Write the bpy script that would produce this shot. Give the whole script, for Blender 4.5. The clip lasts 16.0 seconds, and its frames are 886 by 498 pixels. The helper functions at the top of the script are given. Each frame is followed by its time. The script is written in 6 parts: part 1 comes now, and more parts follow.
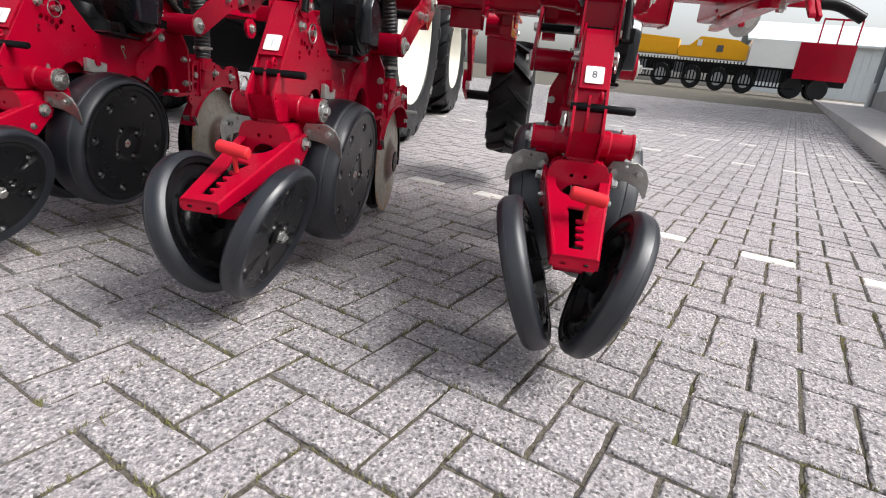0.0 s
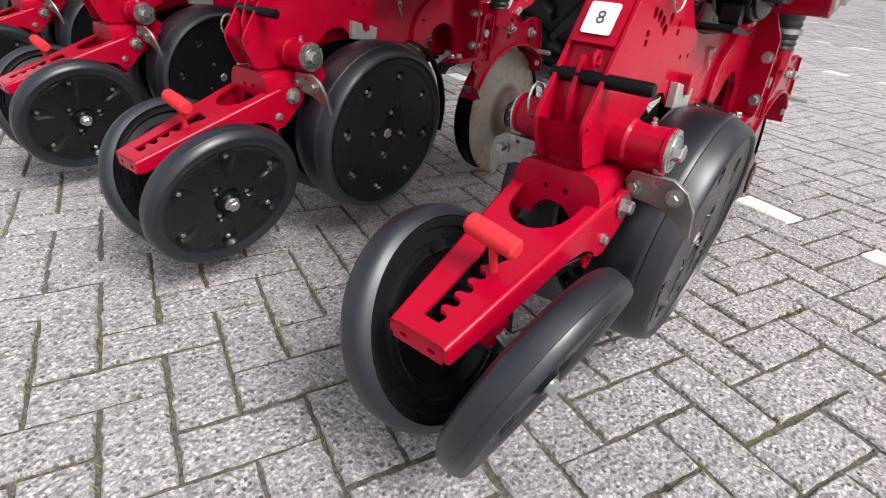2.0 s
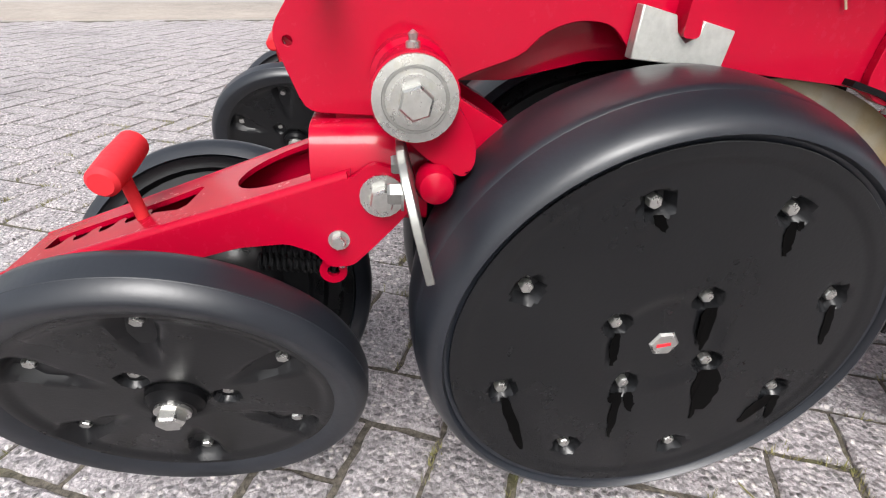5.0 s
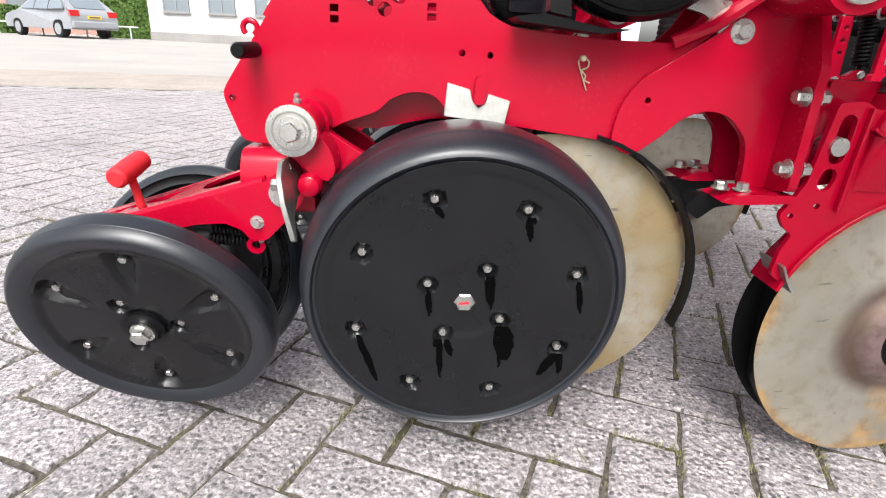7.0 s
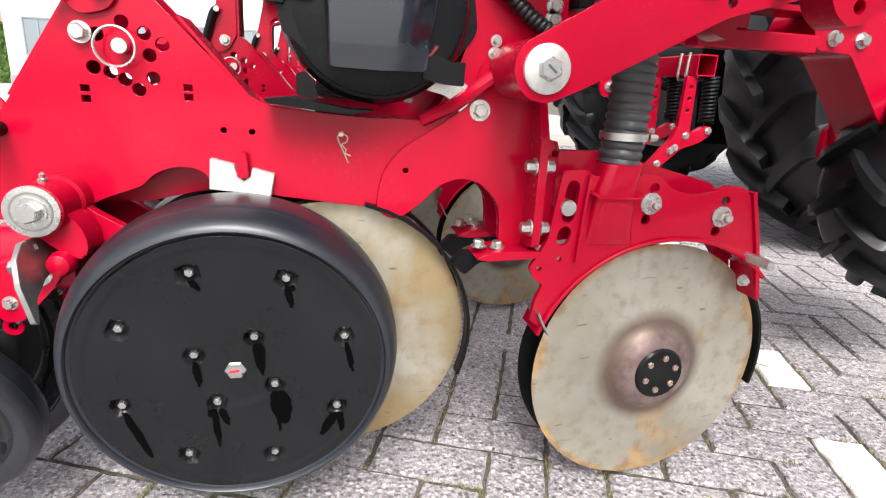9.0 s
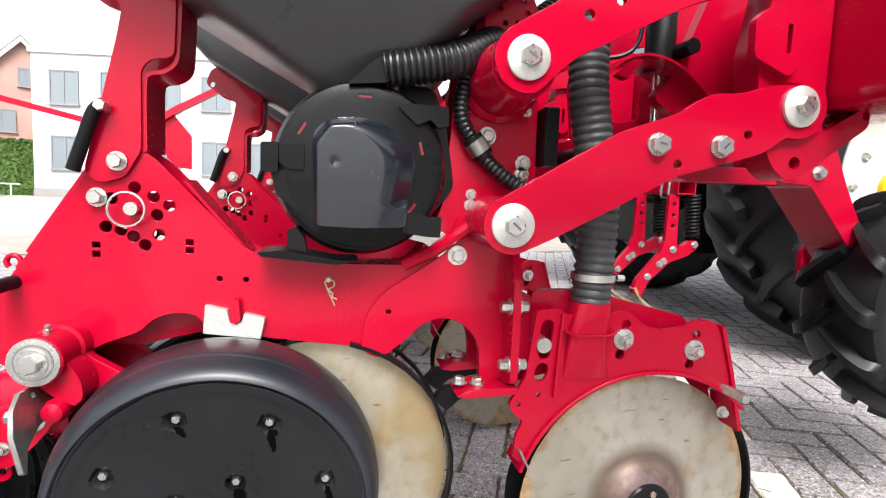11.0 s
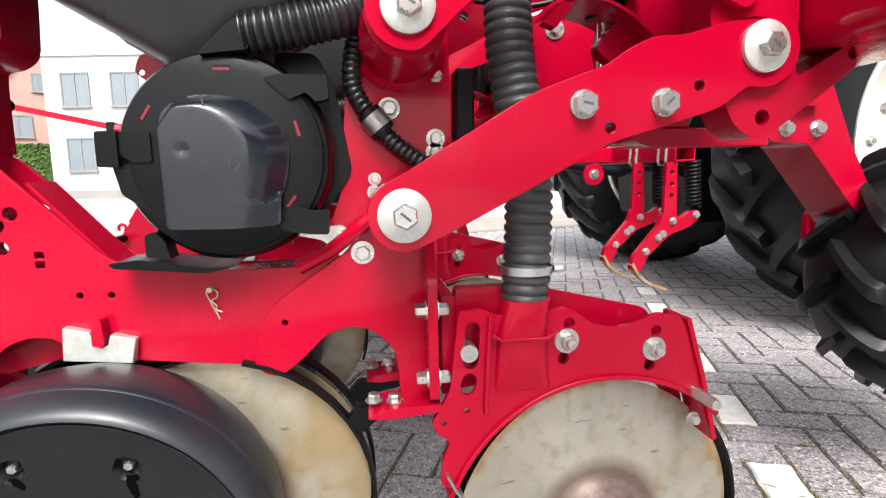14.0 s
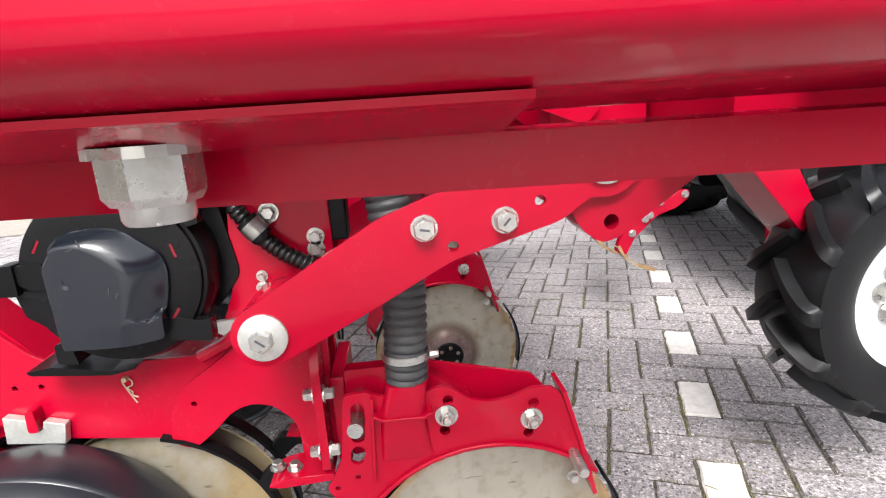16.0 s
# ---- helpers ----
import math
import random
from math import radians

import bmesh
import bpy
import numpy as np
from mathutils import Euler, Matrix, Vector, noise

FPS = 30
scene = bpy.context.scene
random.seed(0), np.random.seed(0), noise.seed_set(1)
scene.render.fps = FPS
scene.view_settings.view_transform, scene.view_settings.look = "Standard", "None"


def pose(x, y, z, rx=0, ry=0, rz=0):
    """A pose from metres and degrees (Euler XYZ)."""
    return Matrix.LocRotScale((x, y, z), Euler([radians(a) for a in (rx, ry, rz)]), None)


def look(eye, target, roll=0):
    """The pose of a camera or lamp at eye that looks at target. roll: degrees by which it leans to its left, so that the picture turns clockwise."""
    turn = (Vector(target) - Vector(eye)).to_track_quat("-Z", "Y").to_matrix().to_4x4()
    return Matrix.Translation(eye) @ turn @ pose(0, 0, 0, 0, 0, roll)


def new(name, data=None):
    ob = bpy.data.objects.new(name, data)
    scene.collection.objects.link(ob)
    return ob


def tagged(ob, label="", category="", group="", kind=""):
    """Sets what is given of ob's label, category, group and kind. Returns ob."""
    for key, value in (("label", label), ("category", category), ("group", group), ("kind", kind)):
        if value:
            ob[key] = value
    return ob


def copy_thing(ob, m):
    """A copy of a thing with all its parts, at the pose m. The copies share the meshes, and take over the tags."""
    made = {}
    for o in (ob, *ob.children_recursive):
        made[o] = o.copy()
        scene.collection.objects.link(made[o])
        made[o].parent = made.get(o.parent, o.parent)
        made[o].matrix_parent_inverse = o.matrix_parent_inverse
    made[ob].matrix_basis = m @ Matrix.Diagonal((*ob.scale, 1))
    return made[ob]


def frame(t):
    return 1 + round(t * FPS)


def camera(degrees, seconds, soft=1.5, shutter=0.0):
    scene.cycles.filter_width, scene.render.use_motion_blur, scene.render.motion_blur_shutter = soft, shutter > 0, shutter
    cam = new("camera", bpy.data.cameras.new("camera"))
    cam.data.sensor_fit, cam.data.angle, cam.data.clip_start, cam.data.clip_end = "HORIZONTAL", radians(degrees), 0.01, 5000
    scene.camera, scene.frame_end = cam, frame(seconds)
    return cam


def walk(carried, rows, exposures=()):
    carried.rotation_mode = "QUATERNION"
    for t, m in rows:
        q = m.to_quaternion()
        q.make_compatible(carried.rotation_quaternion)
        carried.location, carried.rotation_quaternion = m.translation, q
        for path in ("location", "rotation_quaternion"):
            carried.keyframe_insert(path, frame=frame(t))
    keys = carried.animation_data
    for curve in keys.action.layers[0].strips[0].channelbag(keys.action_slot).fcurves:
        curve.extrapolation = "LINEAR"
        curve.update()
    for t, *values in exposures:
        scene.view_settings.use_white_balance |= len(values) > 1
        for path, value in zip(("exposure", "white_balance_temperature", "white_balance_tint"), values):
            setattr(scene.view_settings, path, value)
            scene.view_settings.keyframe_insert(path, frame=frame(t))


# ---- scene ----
cam = camera(78.4, 16.0, soft=1.1)
EXPOSURE = 1.12
PATH = [
    (0, (-0.092, -1.513, 0.627), (-0.386, 0.354, -0.025), 5.8),
    (0.5, (-0.012, -1.464, 0.656), (-0.618, 0.325, -0.004), 6.3),
    (1, (0.121, -1.311, 0.7), (-0.661, 0.376, -0.036), 5.6),
    (1.5, (0.213, -1.089, 0.714), (-0.717, 0.466, -0.132), 4.5),
    (2, (0.322, -0.918, 0.693), (-0.773, 0.447, -0.274), 4.0),
    (2.5, (0.354, -0.752, 0.63), (-0.855, 0.402, -0.469), 3.9),
    (3, (0.343, -0.609, 0.587), (-0.943, 0.349, -0.608), 3.3),
    (3.5, (0.389, -0.528, 0.593), (-1.013, 0.232, -0.614), 1.6),
    (4, (0.443, -0.378, 0.618), (-1.084, 0.192, -0.541), 1.3),
    (4.2, (0.438, -0.332, 0.61), (-1.142, 0.148, -0.518), 1.3),
    (6.3, (0.636, -0.115, 0.522), (-1.223, -0.112, -0.217), 2.3),
    (6.5, (0.668, -0.093, 0.548), (-1.192, -0.082, -0.185), 2.3),
    (7, (0.728, -0.044, 0.583), (-1.138, 0.006, -0.135), 2.8),
    (7.5, (0.747, -0.011, 0.605), (-1.12, 0.12, -0.099), 3.3),
    (8, (0.763, 0.032, 0.619), (-1.1, 0.264, -0.072), 3.4),
    (8.5, (0.768, 0.076, 0.613), (-1.098, 0.402, -0.029), 3.3),
    (9, (0.771, 0.122, 0.631), (-1.108, 0.513, 0.072), 3.1),
    (9.5, (0.779, 0.129, 0.667), (-1.122, 0.544, 0.206), 3.2),
    (9.7, (0.785, 0.13, 0.669), (-1.129, 0.543, 0.265), 3.0),
    (11.8, (0.813, 0.153, 0.727), (-1.143, 0.551, 0.603), 1.6),
    (12, (0.807, 0.153, 0.736), (-1.146, 0.57, 0.626), 1.2),
    (12.5, (0.795, 0.171, 0.742), (-1.157, 0.59, 0.625), 0.5),
    (13, (0.78, 0.217, 0.735), (-1.171, 0.623, 0.568), 0.0),
    (13.5, (0.752, 0.274, 0.711), (-1.201, 0.63, 0.47), -0.4),
    (14, (0.712, 0.312, 0.7), (-1.248, 0.608, 0.431), -1.1),
    (14.5, (0.728, 0.355, 0.715), (-1.242, 0.595, 0.472), -2.4),
    (15, (0.744, 0.395, 0.735), (-1.233, 0.604, 0.51), -3.7),
    (15.3, (0.731, 0.399, 0.794), (-1.239, 0.623, 0.536), -3.6),
    (15.5, (0.737, 0.425, 0.851), (-1.227, 0.619, 0.528), -4.0),
    (15.6, (0.743, 0.425, 0.861), (-1.214, 0.642, 0.513), -3.8),
    (16, (0.747, 0.522, 0.892), (-1.187, 0.662, 0.404), -3.8),
]
walk(cam, [(t, look(eye, target, roll)) for t, eye, target, roll in PATH], [(0.0, EXPOSURE), (3.0, EXPOSURE + 0.04), (4.2, EXPOSURE + 0.08), (6.5, EXPOSURE + 0.33), (9.0, EXPOSURE + 0.60), (16.0, EXPOSURE + 0.60)])

# ---------------------------------------------------------------- light
SUN_EL, SUN_AZ = radians(50), radians(95)
world = bpy.data.worlds.new("overcast_sky")
scene.world = world
world.use_nodes = True
wn = world.node_tree
wn.nodes.clear()
sky = wn.nodes.new("ShaderNodeTexSky")
sky.sky_type = "NISHITA"
sky.sun_disc = False
sky.sun_elevation, sky.sun_rotation = SUN_EL, SUN_AZ
sky.air_density, sky.dust_density, sky.ozone_density = 1.0, 4.0, 1.0
hsv = wn.nodes.new("ShaderNodeHueSaturation")
hsv.inputs["Saturation"].default_value = 0.30
bg = wn.nodes.new("ShaderNodeBackground")
bg.inputs["Strength"].default_value = 0.115
wout = wn.nodes.new("ShaderNodeOutputWorld")
wn.links.new(sky.outputs[0], hsv.inputs["Color"])
wn.links.new(hsv.outputs[0], bg.inputs["Color"])
wn.links.new(bg.outputs[0], wout.inputs["Surface"])

sun = new("sun", bpy.data.lights.new("sun", "SUN"))
sun.data.energy, sun.data.angle, sun.data.color = 1.5, radians(26), (1.0, 0.985, 0.98)
sun.matrix_world = look((0, 0, 10), (0 - 10 * math.sin(SUN_AZ) * math.cos(SUN_EL), 0 - 10 * math.cos(SUN_AZ) * math.cos(SUN_EL), 10 - 10 * math.sin(SUN_EL)))


# ---------------------------------------------------------------- materials
class Mat:
    """A small node material builder."""

    def __init__(self, name, color, rough=0.5, metal=0.0, coat=0.0, spec=0.5):
        self.m = bpy.data.materials.new(name)
        self.m.use_nodes = True
        self.t = self.m.node_tree
        self.b = self.t.nodes["Principled BSDF"]
        self.b.inputs["Base Color"].default_value = (*color, 1)
        self.b.inputs["Roughness"].default_value = rough
        self.b.inputs["Metallic"].default_value = metal
        self.b.inputs["Coat Weight"].default_value = coat
        self.b.inputs["Coat Roughness"].default_value = 0.06
        self.b.inputs["Specular IOR Level"].default_value = spec
        self.co = self.t.nodes.new("ShaderNodeTexCoord").outputs["Object"]
        self.col = color

    def node(self, kind, **kw):
        n = self.t.nodes.new(kind)
        for k, v in kw.items():
            if k in n.inputs:
                n.inputs[k].default_value = v
        return n

    def link(self, a, b):
        self.t.links.new(a, b)

    def noise(self, scale, detail=4.0, rough=0.6, co=None):
        n = self.node("ShaderNodeTexNoise", Scale=scale, Detail=detail, Roughness=rough)
        self.link(co or self.co, n.inputs["Vector"])
        return n.outputs["Fac"]

    def voronoi(self, scale, out="Distance", co=None):
        n = self.node("ShaderNodeTexVoronoi", Scale=scale)
        self.link(co or self.co, n.inputs["Vector"])
        return n.outputs[out]

    def ramp(self, fac, lo, hi, a=0.0, b=1.0):
        n = self.node("ShaderNodeMapRange")
        n.inputs["From Min"].default_value, n.inputs["From Max"].default_value = lo, hi
        n.inputs["To Min"].default_value, n.inputs["To Max"].default_value = a, b
        self.link(fac, n.inputs["Value"])
        return n.outputs[0]

    def mix(self, fac, a, b):
        n = self.t.nodes.new("ShaderNodeMix")
        n.data_type = "RGBA"
        for i, v in ((0, fac), (6, a), (7, b)):
            if isinstance(v, (tuple, float, int)):
                n.inputs[i].default_value = (*v, 1) if isinstance(v, tuple) else v
            else:
                self.link(v, n.inputs[i])
        return n.outputs[2]

    def math(self, op, a, b):
        n = self.t.nodes.new("ShaderNodeMath")
        n.operation = op
        for i, v in ((0, a), (1, b)):
            if isinstance(v, (float, int)):
                n.inputs[i].default_value = v
            else:
                self.link(v, n.inputs[i])
        return n.outputs[0]

    def random(self):
        return self.t.nodes.new("ShaderNodeObjectInfo").outputs["Random"]

    def color(self, sock):
        self.link(sock, self.b.inputs["Base Color"])
        return self

    def rough(self, sock):
        self.link(sock, self.b.inputs["Roughness"])
        return self

    def bump(self, sock, strength=0.2, dist=0.002):
        n = self.node("ShaderNodeBump", Strength=strength, Distance=dist)
        self.link(sock, n.inputs["Height"])
        self.link(n.outputs[0], self.b.inputs["Normal"])
        return self


def paint(name, color, rough=0.28, coat=0.6, dust=0.10, grime=0.08):
    m = Mat(name, color, rough, 0.0, coat, 0.10)
    n1, n2 = m.noise(9, 6), m.noise(160, 3)
    dusty = m.ramp(n1, 0.5, 0.8, 0.0, dust)
    grime = m.ramp(m.noise(2.6, 7, 0.7), 0.42, 0.72, 0.0, grime)
    speck = m.ramp(m.noise(420, 2), 0.70, 0.76, 0.0, 0.35)
    tone = m.mix(grime, color, tuple(0.62 * c for c in color))
    tone = m.mix(speck, tone, tuple(0.45 * c + 0.01 for c in color))
    m.color(m.mix(dusty, tone, tuple(0.8 * c + 0.03 for c in color)))
    m.rough(m.ramp(m.math("MULTIPLY", n1, n2), 0.1, 0.5, rough * 0.75, rough * 1.5))
    m.bump(m.math("ADD", m.math("MULTIPLY", n2, 0.6), m.noise(24, 3)), 0.035, 0.003)
    return m.m


def rubber(name, color, rough, grain=220.0, fade=0.5, tone=(0.10, 0.095, 0.09), spec=0.5):
    m = Mat(name, color, rough, 0.0, 0.0, spec)
    n1, n2 = m.noise(7, 6), m.noise(grain, 4)
    m.color(m.mix(m.ramp(n1, 0.48, 0.75, 0.0, fade), color, tone))
    m.rough(m.ramp(n1, 0.3, 0.7, rough - 0.08, rough + 0.12))
    m.bump(n2, 0.15, 0.0008)
    return m.m


def metal(name, color, rough, stain=None, amount=0.0, scale=14.0, metallic=0.9):
    m = Mat(name, color, rough, metallic)
    n1, n2 = m.noise(scale, 8, 0.7), m.noise(90, 4)
    if stain:
        f = m.ramp(n1, 0.56, 0.70, 0.0, amount)
        m.color(m.mix(f, m.mix(m.ramp(n2, 0.35, 0.7), color, tuple(0.78 * c for c in color)), stain))
        m.link(m.math("SUBTRACT", metallic, f), m.b.inputs["Metallic"])
    m.rough(m.ramp(n2, 0.3, 0.7, rough - 0.07, rough + 0.1))
    m.bump(n2, 0.08, 0.0006)
    return m.m


RED = paint("red_enamel", (0.355, 0.0009, 0.0185), 0.22, 0.22, grime=0.30)
# darker copy of the red, with the shade of the vent slots in it
RECESSRED = paint("recess_dark_red", (0.15, 0.002, 0.009), 0.3)
PINKRED = paint("matt_red_grip", (0.62, 0.03, 0.04), 0.55, 0.0)
TYRE = rubber("smooth_rubber", (0.0090, 0.0110, 0.0155), 0.37, 220.0, 0.3, (0.019, 0.022, 0.030), 0.62)
TREAD = rubber("tractor_rubber", (0.0050, 0.0053, 0.0060), 0.36, 120.0, 0.35, (0.018, 0.019, 0.021), 0.30)
PLASTIC = rubber("black_plastic", (0.0045, 0.0045, 0.0050), 0.34, 300.0, 0.3, (0.010, 0.010, 0.011), 0.12)
WHEELFACE = rubber("wheel_disc_plastic", (0.0062, 0.0065, 0.0074), 0.28, 300.0, 0.35, (0.0125, 0.0128, 0.014), 0.32)
METERBLACK = rubber("meter_plastic", (0.0070, 0.0092, 0.0140), 0.17, 300.0, 0.2, (0.013, 0.015, 0.020), 0.55)
HOUSING = rubber("meter_housing_plastic", (0.0058, 0.0058, 0.0064), 0.26, 300.0, 0.25, (0.010, 0.010, 0.011), 0.14)
WET = Mat("wet_black_plastic", (0.0010, 0.0010, 0.0010), 0.30, 0.0, 0.0, 0.05).m
HOPPERGREY = rubber("hopper_plastic", (0.030, 0.031, 0.033), 0.34, 400.0, 0.25, (0.044, 0.044, 0.046), 0.5)
HOSEGREY = rubber("dusty_grey_hose", (0.040, 0.041, 0.043), 0.42, 200.0, 0.5, (0.080, 0.080, 0.080), 0.4)
HOSE = rubber("hose_rubber", (0.0075, 0.0078, 0.0085), 0.32, 200.0, 0.5, (0.022, 0.023, 0.025), 0.4)
ZINC = metal("galvanised_steel", (0.56, 0.56, 0.535), 0.29, (0.34, 0.30, 0.20), 0.5, 70.0, 0.92)
DULLZINC = metal("dull_zinc_washer", (0.60, 0.605, 0.57), 0.42, (0.40, 0.37, 0.28), 0.35, 40.0, 0.7)
CLIPSTEEL = metal("yellowed_zinc_wire", (0.55, 0.47, 0.33), 0.35, (0.40, 0.32, 0.2), 0.4, 60.0, 0.5)
PLATE = metal("plain_steel_plate", (0.36, 0.36, 0.34), 0.34, (0.25, 0.22, 0.18), 0.3, 30.0)
BRIGHT = metal("chromed_rod", (0.8, 0.8, 0.8), 0.12)
LABEL = Mat("white_sticker", (0.78, 0.78, 0.76), 0.4).m
INK = Mat("dark_ink", (0.07, 0.07, 0.085), 0.5).m
CREAM = paint("cream_rim_paint", (0.72, 0.70, 0.62), 0.4, 0.2)
GREYRIM = paint("grey_rim_paint", (0.55, 0.56, 0.56), 0.4, 0.2)
YELLOW = paint("yellow_paint", (0.80, 0.38, 0.01), 0.4, 0.2)
WHITEPAINT = paint("white_paint", (0.78, 0.78, 0.76), 0.4, 0.2)
BLACKSTEEL = paint("black_steel_paint", (0.0055, 0.0055, 0.006), 0.36, 0.1)


def disc_steel(name, wash):
    """Bare disc steel: worn grey plate, browned hub dome, rust along the rim and in runs."""
    m = Mat(name, (0.45, 0.42, 0.35), 0.4, 0.35)
    sep = m.t.nodes.new("ShaderNodeSeparateXYZ")
    m.link(m.co, sep.inputs[0])
    r2 = m.math("ADD", m.math("MULTIPLY", sep.outputs[1], sep.outputs[1]), m.math("MULTIPLY", sep.outputs[2], sep.outputs[2]))
    r = m.math("SQRT", r2, 0.0)
    n1, n2, n3, n4 = m.noise(9, 8, 0.62), m.noise(38, 6), m.noise(240, 3), m.noise(3.5, 4)
    rw = m.math("ADD", r, m.ramp(n2, 0.2, 0.8, -0.005, 0.005))
    base = m.mix(m.ramp(n4, 0.35, 0.65), (0.40, 0.375, 0.32), (0.25, 0.235, 0.195))
    base = m.mix(m.ramp(n2, 0.50, 0.68, 0.0, 0.65), base, (0.22, 0.20, 0.155))
    base = m.mix(m.ramp(m.math("ADD", n1, m.ramp(r, 0.08, 0.19, -0.10, 0.10)), 0.36, 0.62, 0.0, wash), base, (0.27, 0.19, 0.075))
    edge = m.math("ADD", m.ramp(rw, 0.184, 0.202, 0.0, 0.25), n1)
    run = m.math("MULTIPLY", m.ramp(m.math("ABSOLUTE", sep.outputs[1], 0.0), 0.05, 0.0, 0.0, 0.17), m.ramp(sep.outputs[2], 0.0, -0.09))
    rust = m.ramp(m.math("ADD", edge, run), 0.60, 0.74, 0.0, 0.9)
    brown = m.mix(m.ramp(n2, 0.4, 0.6), (0.36, 0.21, 0.075), (0.20, 0.125, 0.06))
    tone = m.mix(rust, base, brown)
    ring = m.math("MULTIPLY", m.ramp(rw, 0.102, 0.080, 0.0, 0.92), m.ramp(rw, 0.056, 0.070))
    tone = m.mix(m.ramp(rw, 0.075, 0.062), tone, m.mix(m.ramp(n2, 0.4, 0.65), (0.22, 0.155, 0.15), (0.12, 0.075, 0.063)))
    tone = m.mix(ring, tone, (0.11, 0.07, 0.052))
    scratch = m.node("ShaderNodeTexNoise", Scale=60.0, Detail=2.0)
    squeeze = m.node("ShaderNodeMapping")
    squeeze.inputs["Scale"].default_value = (1.0, 0.35, 1.6)
    squeeze.inputs["Rotation"].default_value = (0.6, 0.0, 0.0)
    m.link(m.co, squeeze.inputs["Vector"])
    m.link(squeeze.outputs[0], scratch.inputs["Vector"])
    m.color(m.mix(m.ramp(scratch.outputs["Fac"], 0.70, 0.76, 0.0, 0.7), tone, (0.10, 0.09, 0.075)))
    m.link(m.ramp(rust, 0.0, 0.8, 0.45, 0.05), m.b.inputs["Metallic"])
    m.rough(m.ramp(n2, 0.3, 0.7, 0.28, 0.5))
    m.bump(n3, 0.10, 0.0006)
    return m.m


DISC = disc_steel("bare_disc_steel", 0.12)
DISC_WORN = disc_steel("rust_washed_disc_steel", 0.75)
RUSTED = metal("browned_hub_steel", (0.33, 0.25, 0.20), 0.30, (0.17, 0.075, 0.035), 0.8, 30.0, 0.6)


def concrete(name, light, dark, per_island=False):
    """Washed concrete paver: grey paste with pale and dark aggregate."""
    m = Mat(name, light, 0.60)
    geo = m.t.nodes.new("ShaderNodeNewGeometry")
    pos = geo.outputs["Position"]
    rnd = geo.outputs["Random Per Island"] if per_island else m.random()
    stone, cell = m.voronoi(105, "Color", pos), m.voronoi(105, "Distance", pos)
    fine = m.voronoi(330, "Color", pos)
    sep, sep2 = m.t.nodes.new("ShaderNodeSeparateColor"), m.t.nodes.new("ShaderNodeSeparateColor")
    m.link(stone, sep.inputs[0])
    m.link(fine, sep2.inputs[0])
    n1, n2, n3 = m.noise(6, 6, 0.65, pos), m.noise(60, 6, 0.7, pos), m.noise(1.3, 4, 0.6, pos)
    paste = m.mix(m.ramp(n1, 0.3, 0.7), dark, light)
    paste = m.mix(m.ramp(rnd, 0.0, 1.0, 0.0, 0.6), paste, tuple(0.62 * c for c in light))
    grit = m.mix(m.ramp(sep2.outputs[0], 0.1, 0.9), tuple(0.32 * c for c in light), tuple(1.55 * c for c in light))
    tone = m.mix(0.45, paste, grit)
    inside = m.ramp(cell, 0.46, 0.34)
    pale = m.math("MULTIPLY", m.ramp(sep.outputs[0], 0.63, 0.67), inside)
    black = m.math("MULTIPLY", m.ramp(sep.outputs[1], 0.68, 0.72), inside)
    tone = m.mix(m.math("MULTIPLY", pale, 0.95), tone, (0.76, 0.71, 0.68))
    tone = m.mix(m.math("MULTIPLY", black, 0.88), tone, (0.085, 0.08, 0.078))
    tone = m.mix(m.ramp(n3, 0.52, 0.72, 0.0, 0.45), tone, tuple(0.5 * c for c in dark))
    m.color(m.mix(m.ramp(n2, 0.46, 0.62, 0.0, 0.7), tone, tuple(0.36 * c for c in light)))
    h = m.math("ADD", m.math("MULTIPLY", n2, -1.2), m.math("MULTIPLY", cell, -0.7))
    m.bump(h, 1.0, 0.010)
    return m.m


PAVER = concrete("washed_concrete_paver", (0.505, 0.465, 0.475), (0.350, 0.322, 0.329))
PAVER_FAR = concrete("washed_concrete_paving", (0.505, 0.465, 0.475), (0.350, 0.322, 0.329), True)
PAVER_WHITE = Mat("white_concrete_paver", (0.66, 0.64, 0.60), 0.8)
PAVER_WHITE.color(PAVER_WHITE.mix(PAVER_WHITE.ramp(PAVER_WHITE.noise(30, 6), 0.4, 0.75), (0.68, 0.66, 0.62), (0.5, 0.48, 0.45)))
PAVER_WHITE = PAVER_WHITE.m


def soil():
    m = Mat("joint_sand_and_moss", (0.10, 0.09, 0.075), 0.95)
    pos = m.t.nodes.new("ShaderNodeNewGeometry").outputs["Position"]
    n1, n2 = m.noise(4.5, 6, 0.65, pos), m.noise(120, 5, 0.7, pos)
    dirt = m.mix(m.ramp(n2, 0.35, 0.65), (0.03, 0.026, 0.021), (0.16, 0.14, 0.112))
    m.color(m.mix(m.ramp(n1, 0.53, 0.68), dirt, m.mix(n2, (0.045, 0.045, 0.014), (0.13, 0.125, 0.045))))
    m.bump(n2, 0.8, 0.006)
    return m.m


SOIL = soil()
ARRIS = concrete("dirty_paver_edge", (0.27, 0.25, 0.235), (0.19, 0.175, 0.165))


def speckled(name, a, b, scale=60.0, rough=0.9, big=0.6):
    m = Mat(name, a, rough)
    pos = m.t.nodes.new("ShaderNodeNewGeometry").outputs["Position"]
    n1, n2 = m.noise(scale, 6, 0.7, pos), m.noise(big, 5, 0.6, pos)
    m.color(m.mix(m.ramp(m.math("ADD", n1, n2), 0.75, 1.25), a, b))
    m.bump(n1, 0.3, 0.004)
    return m.m


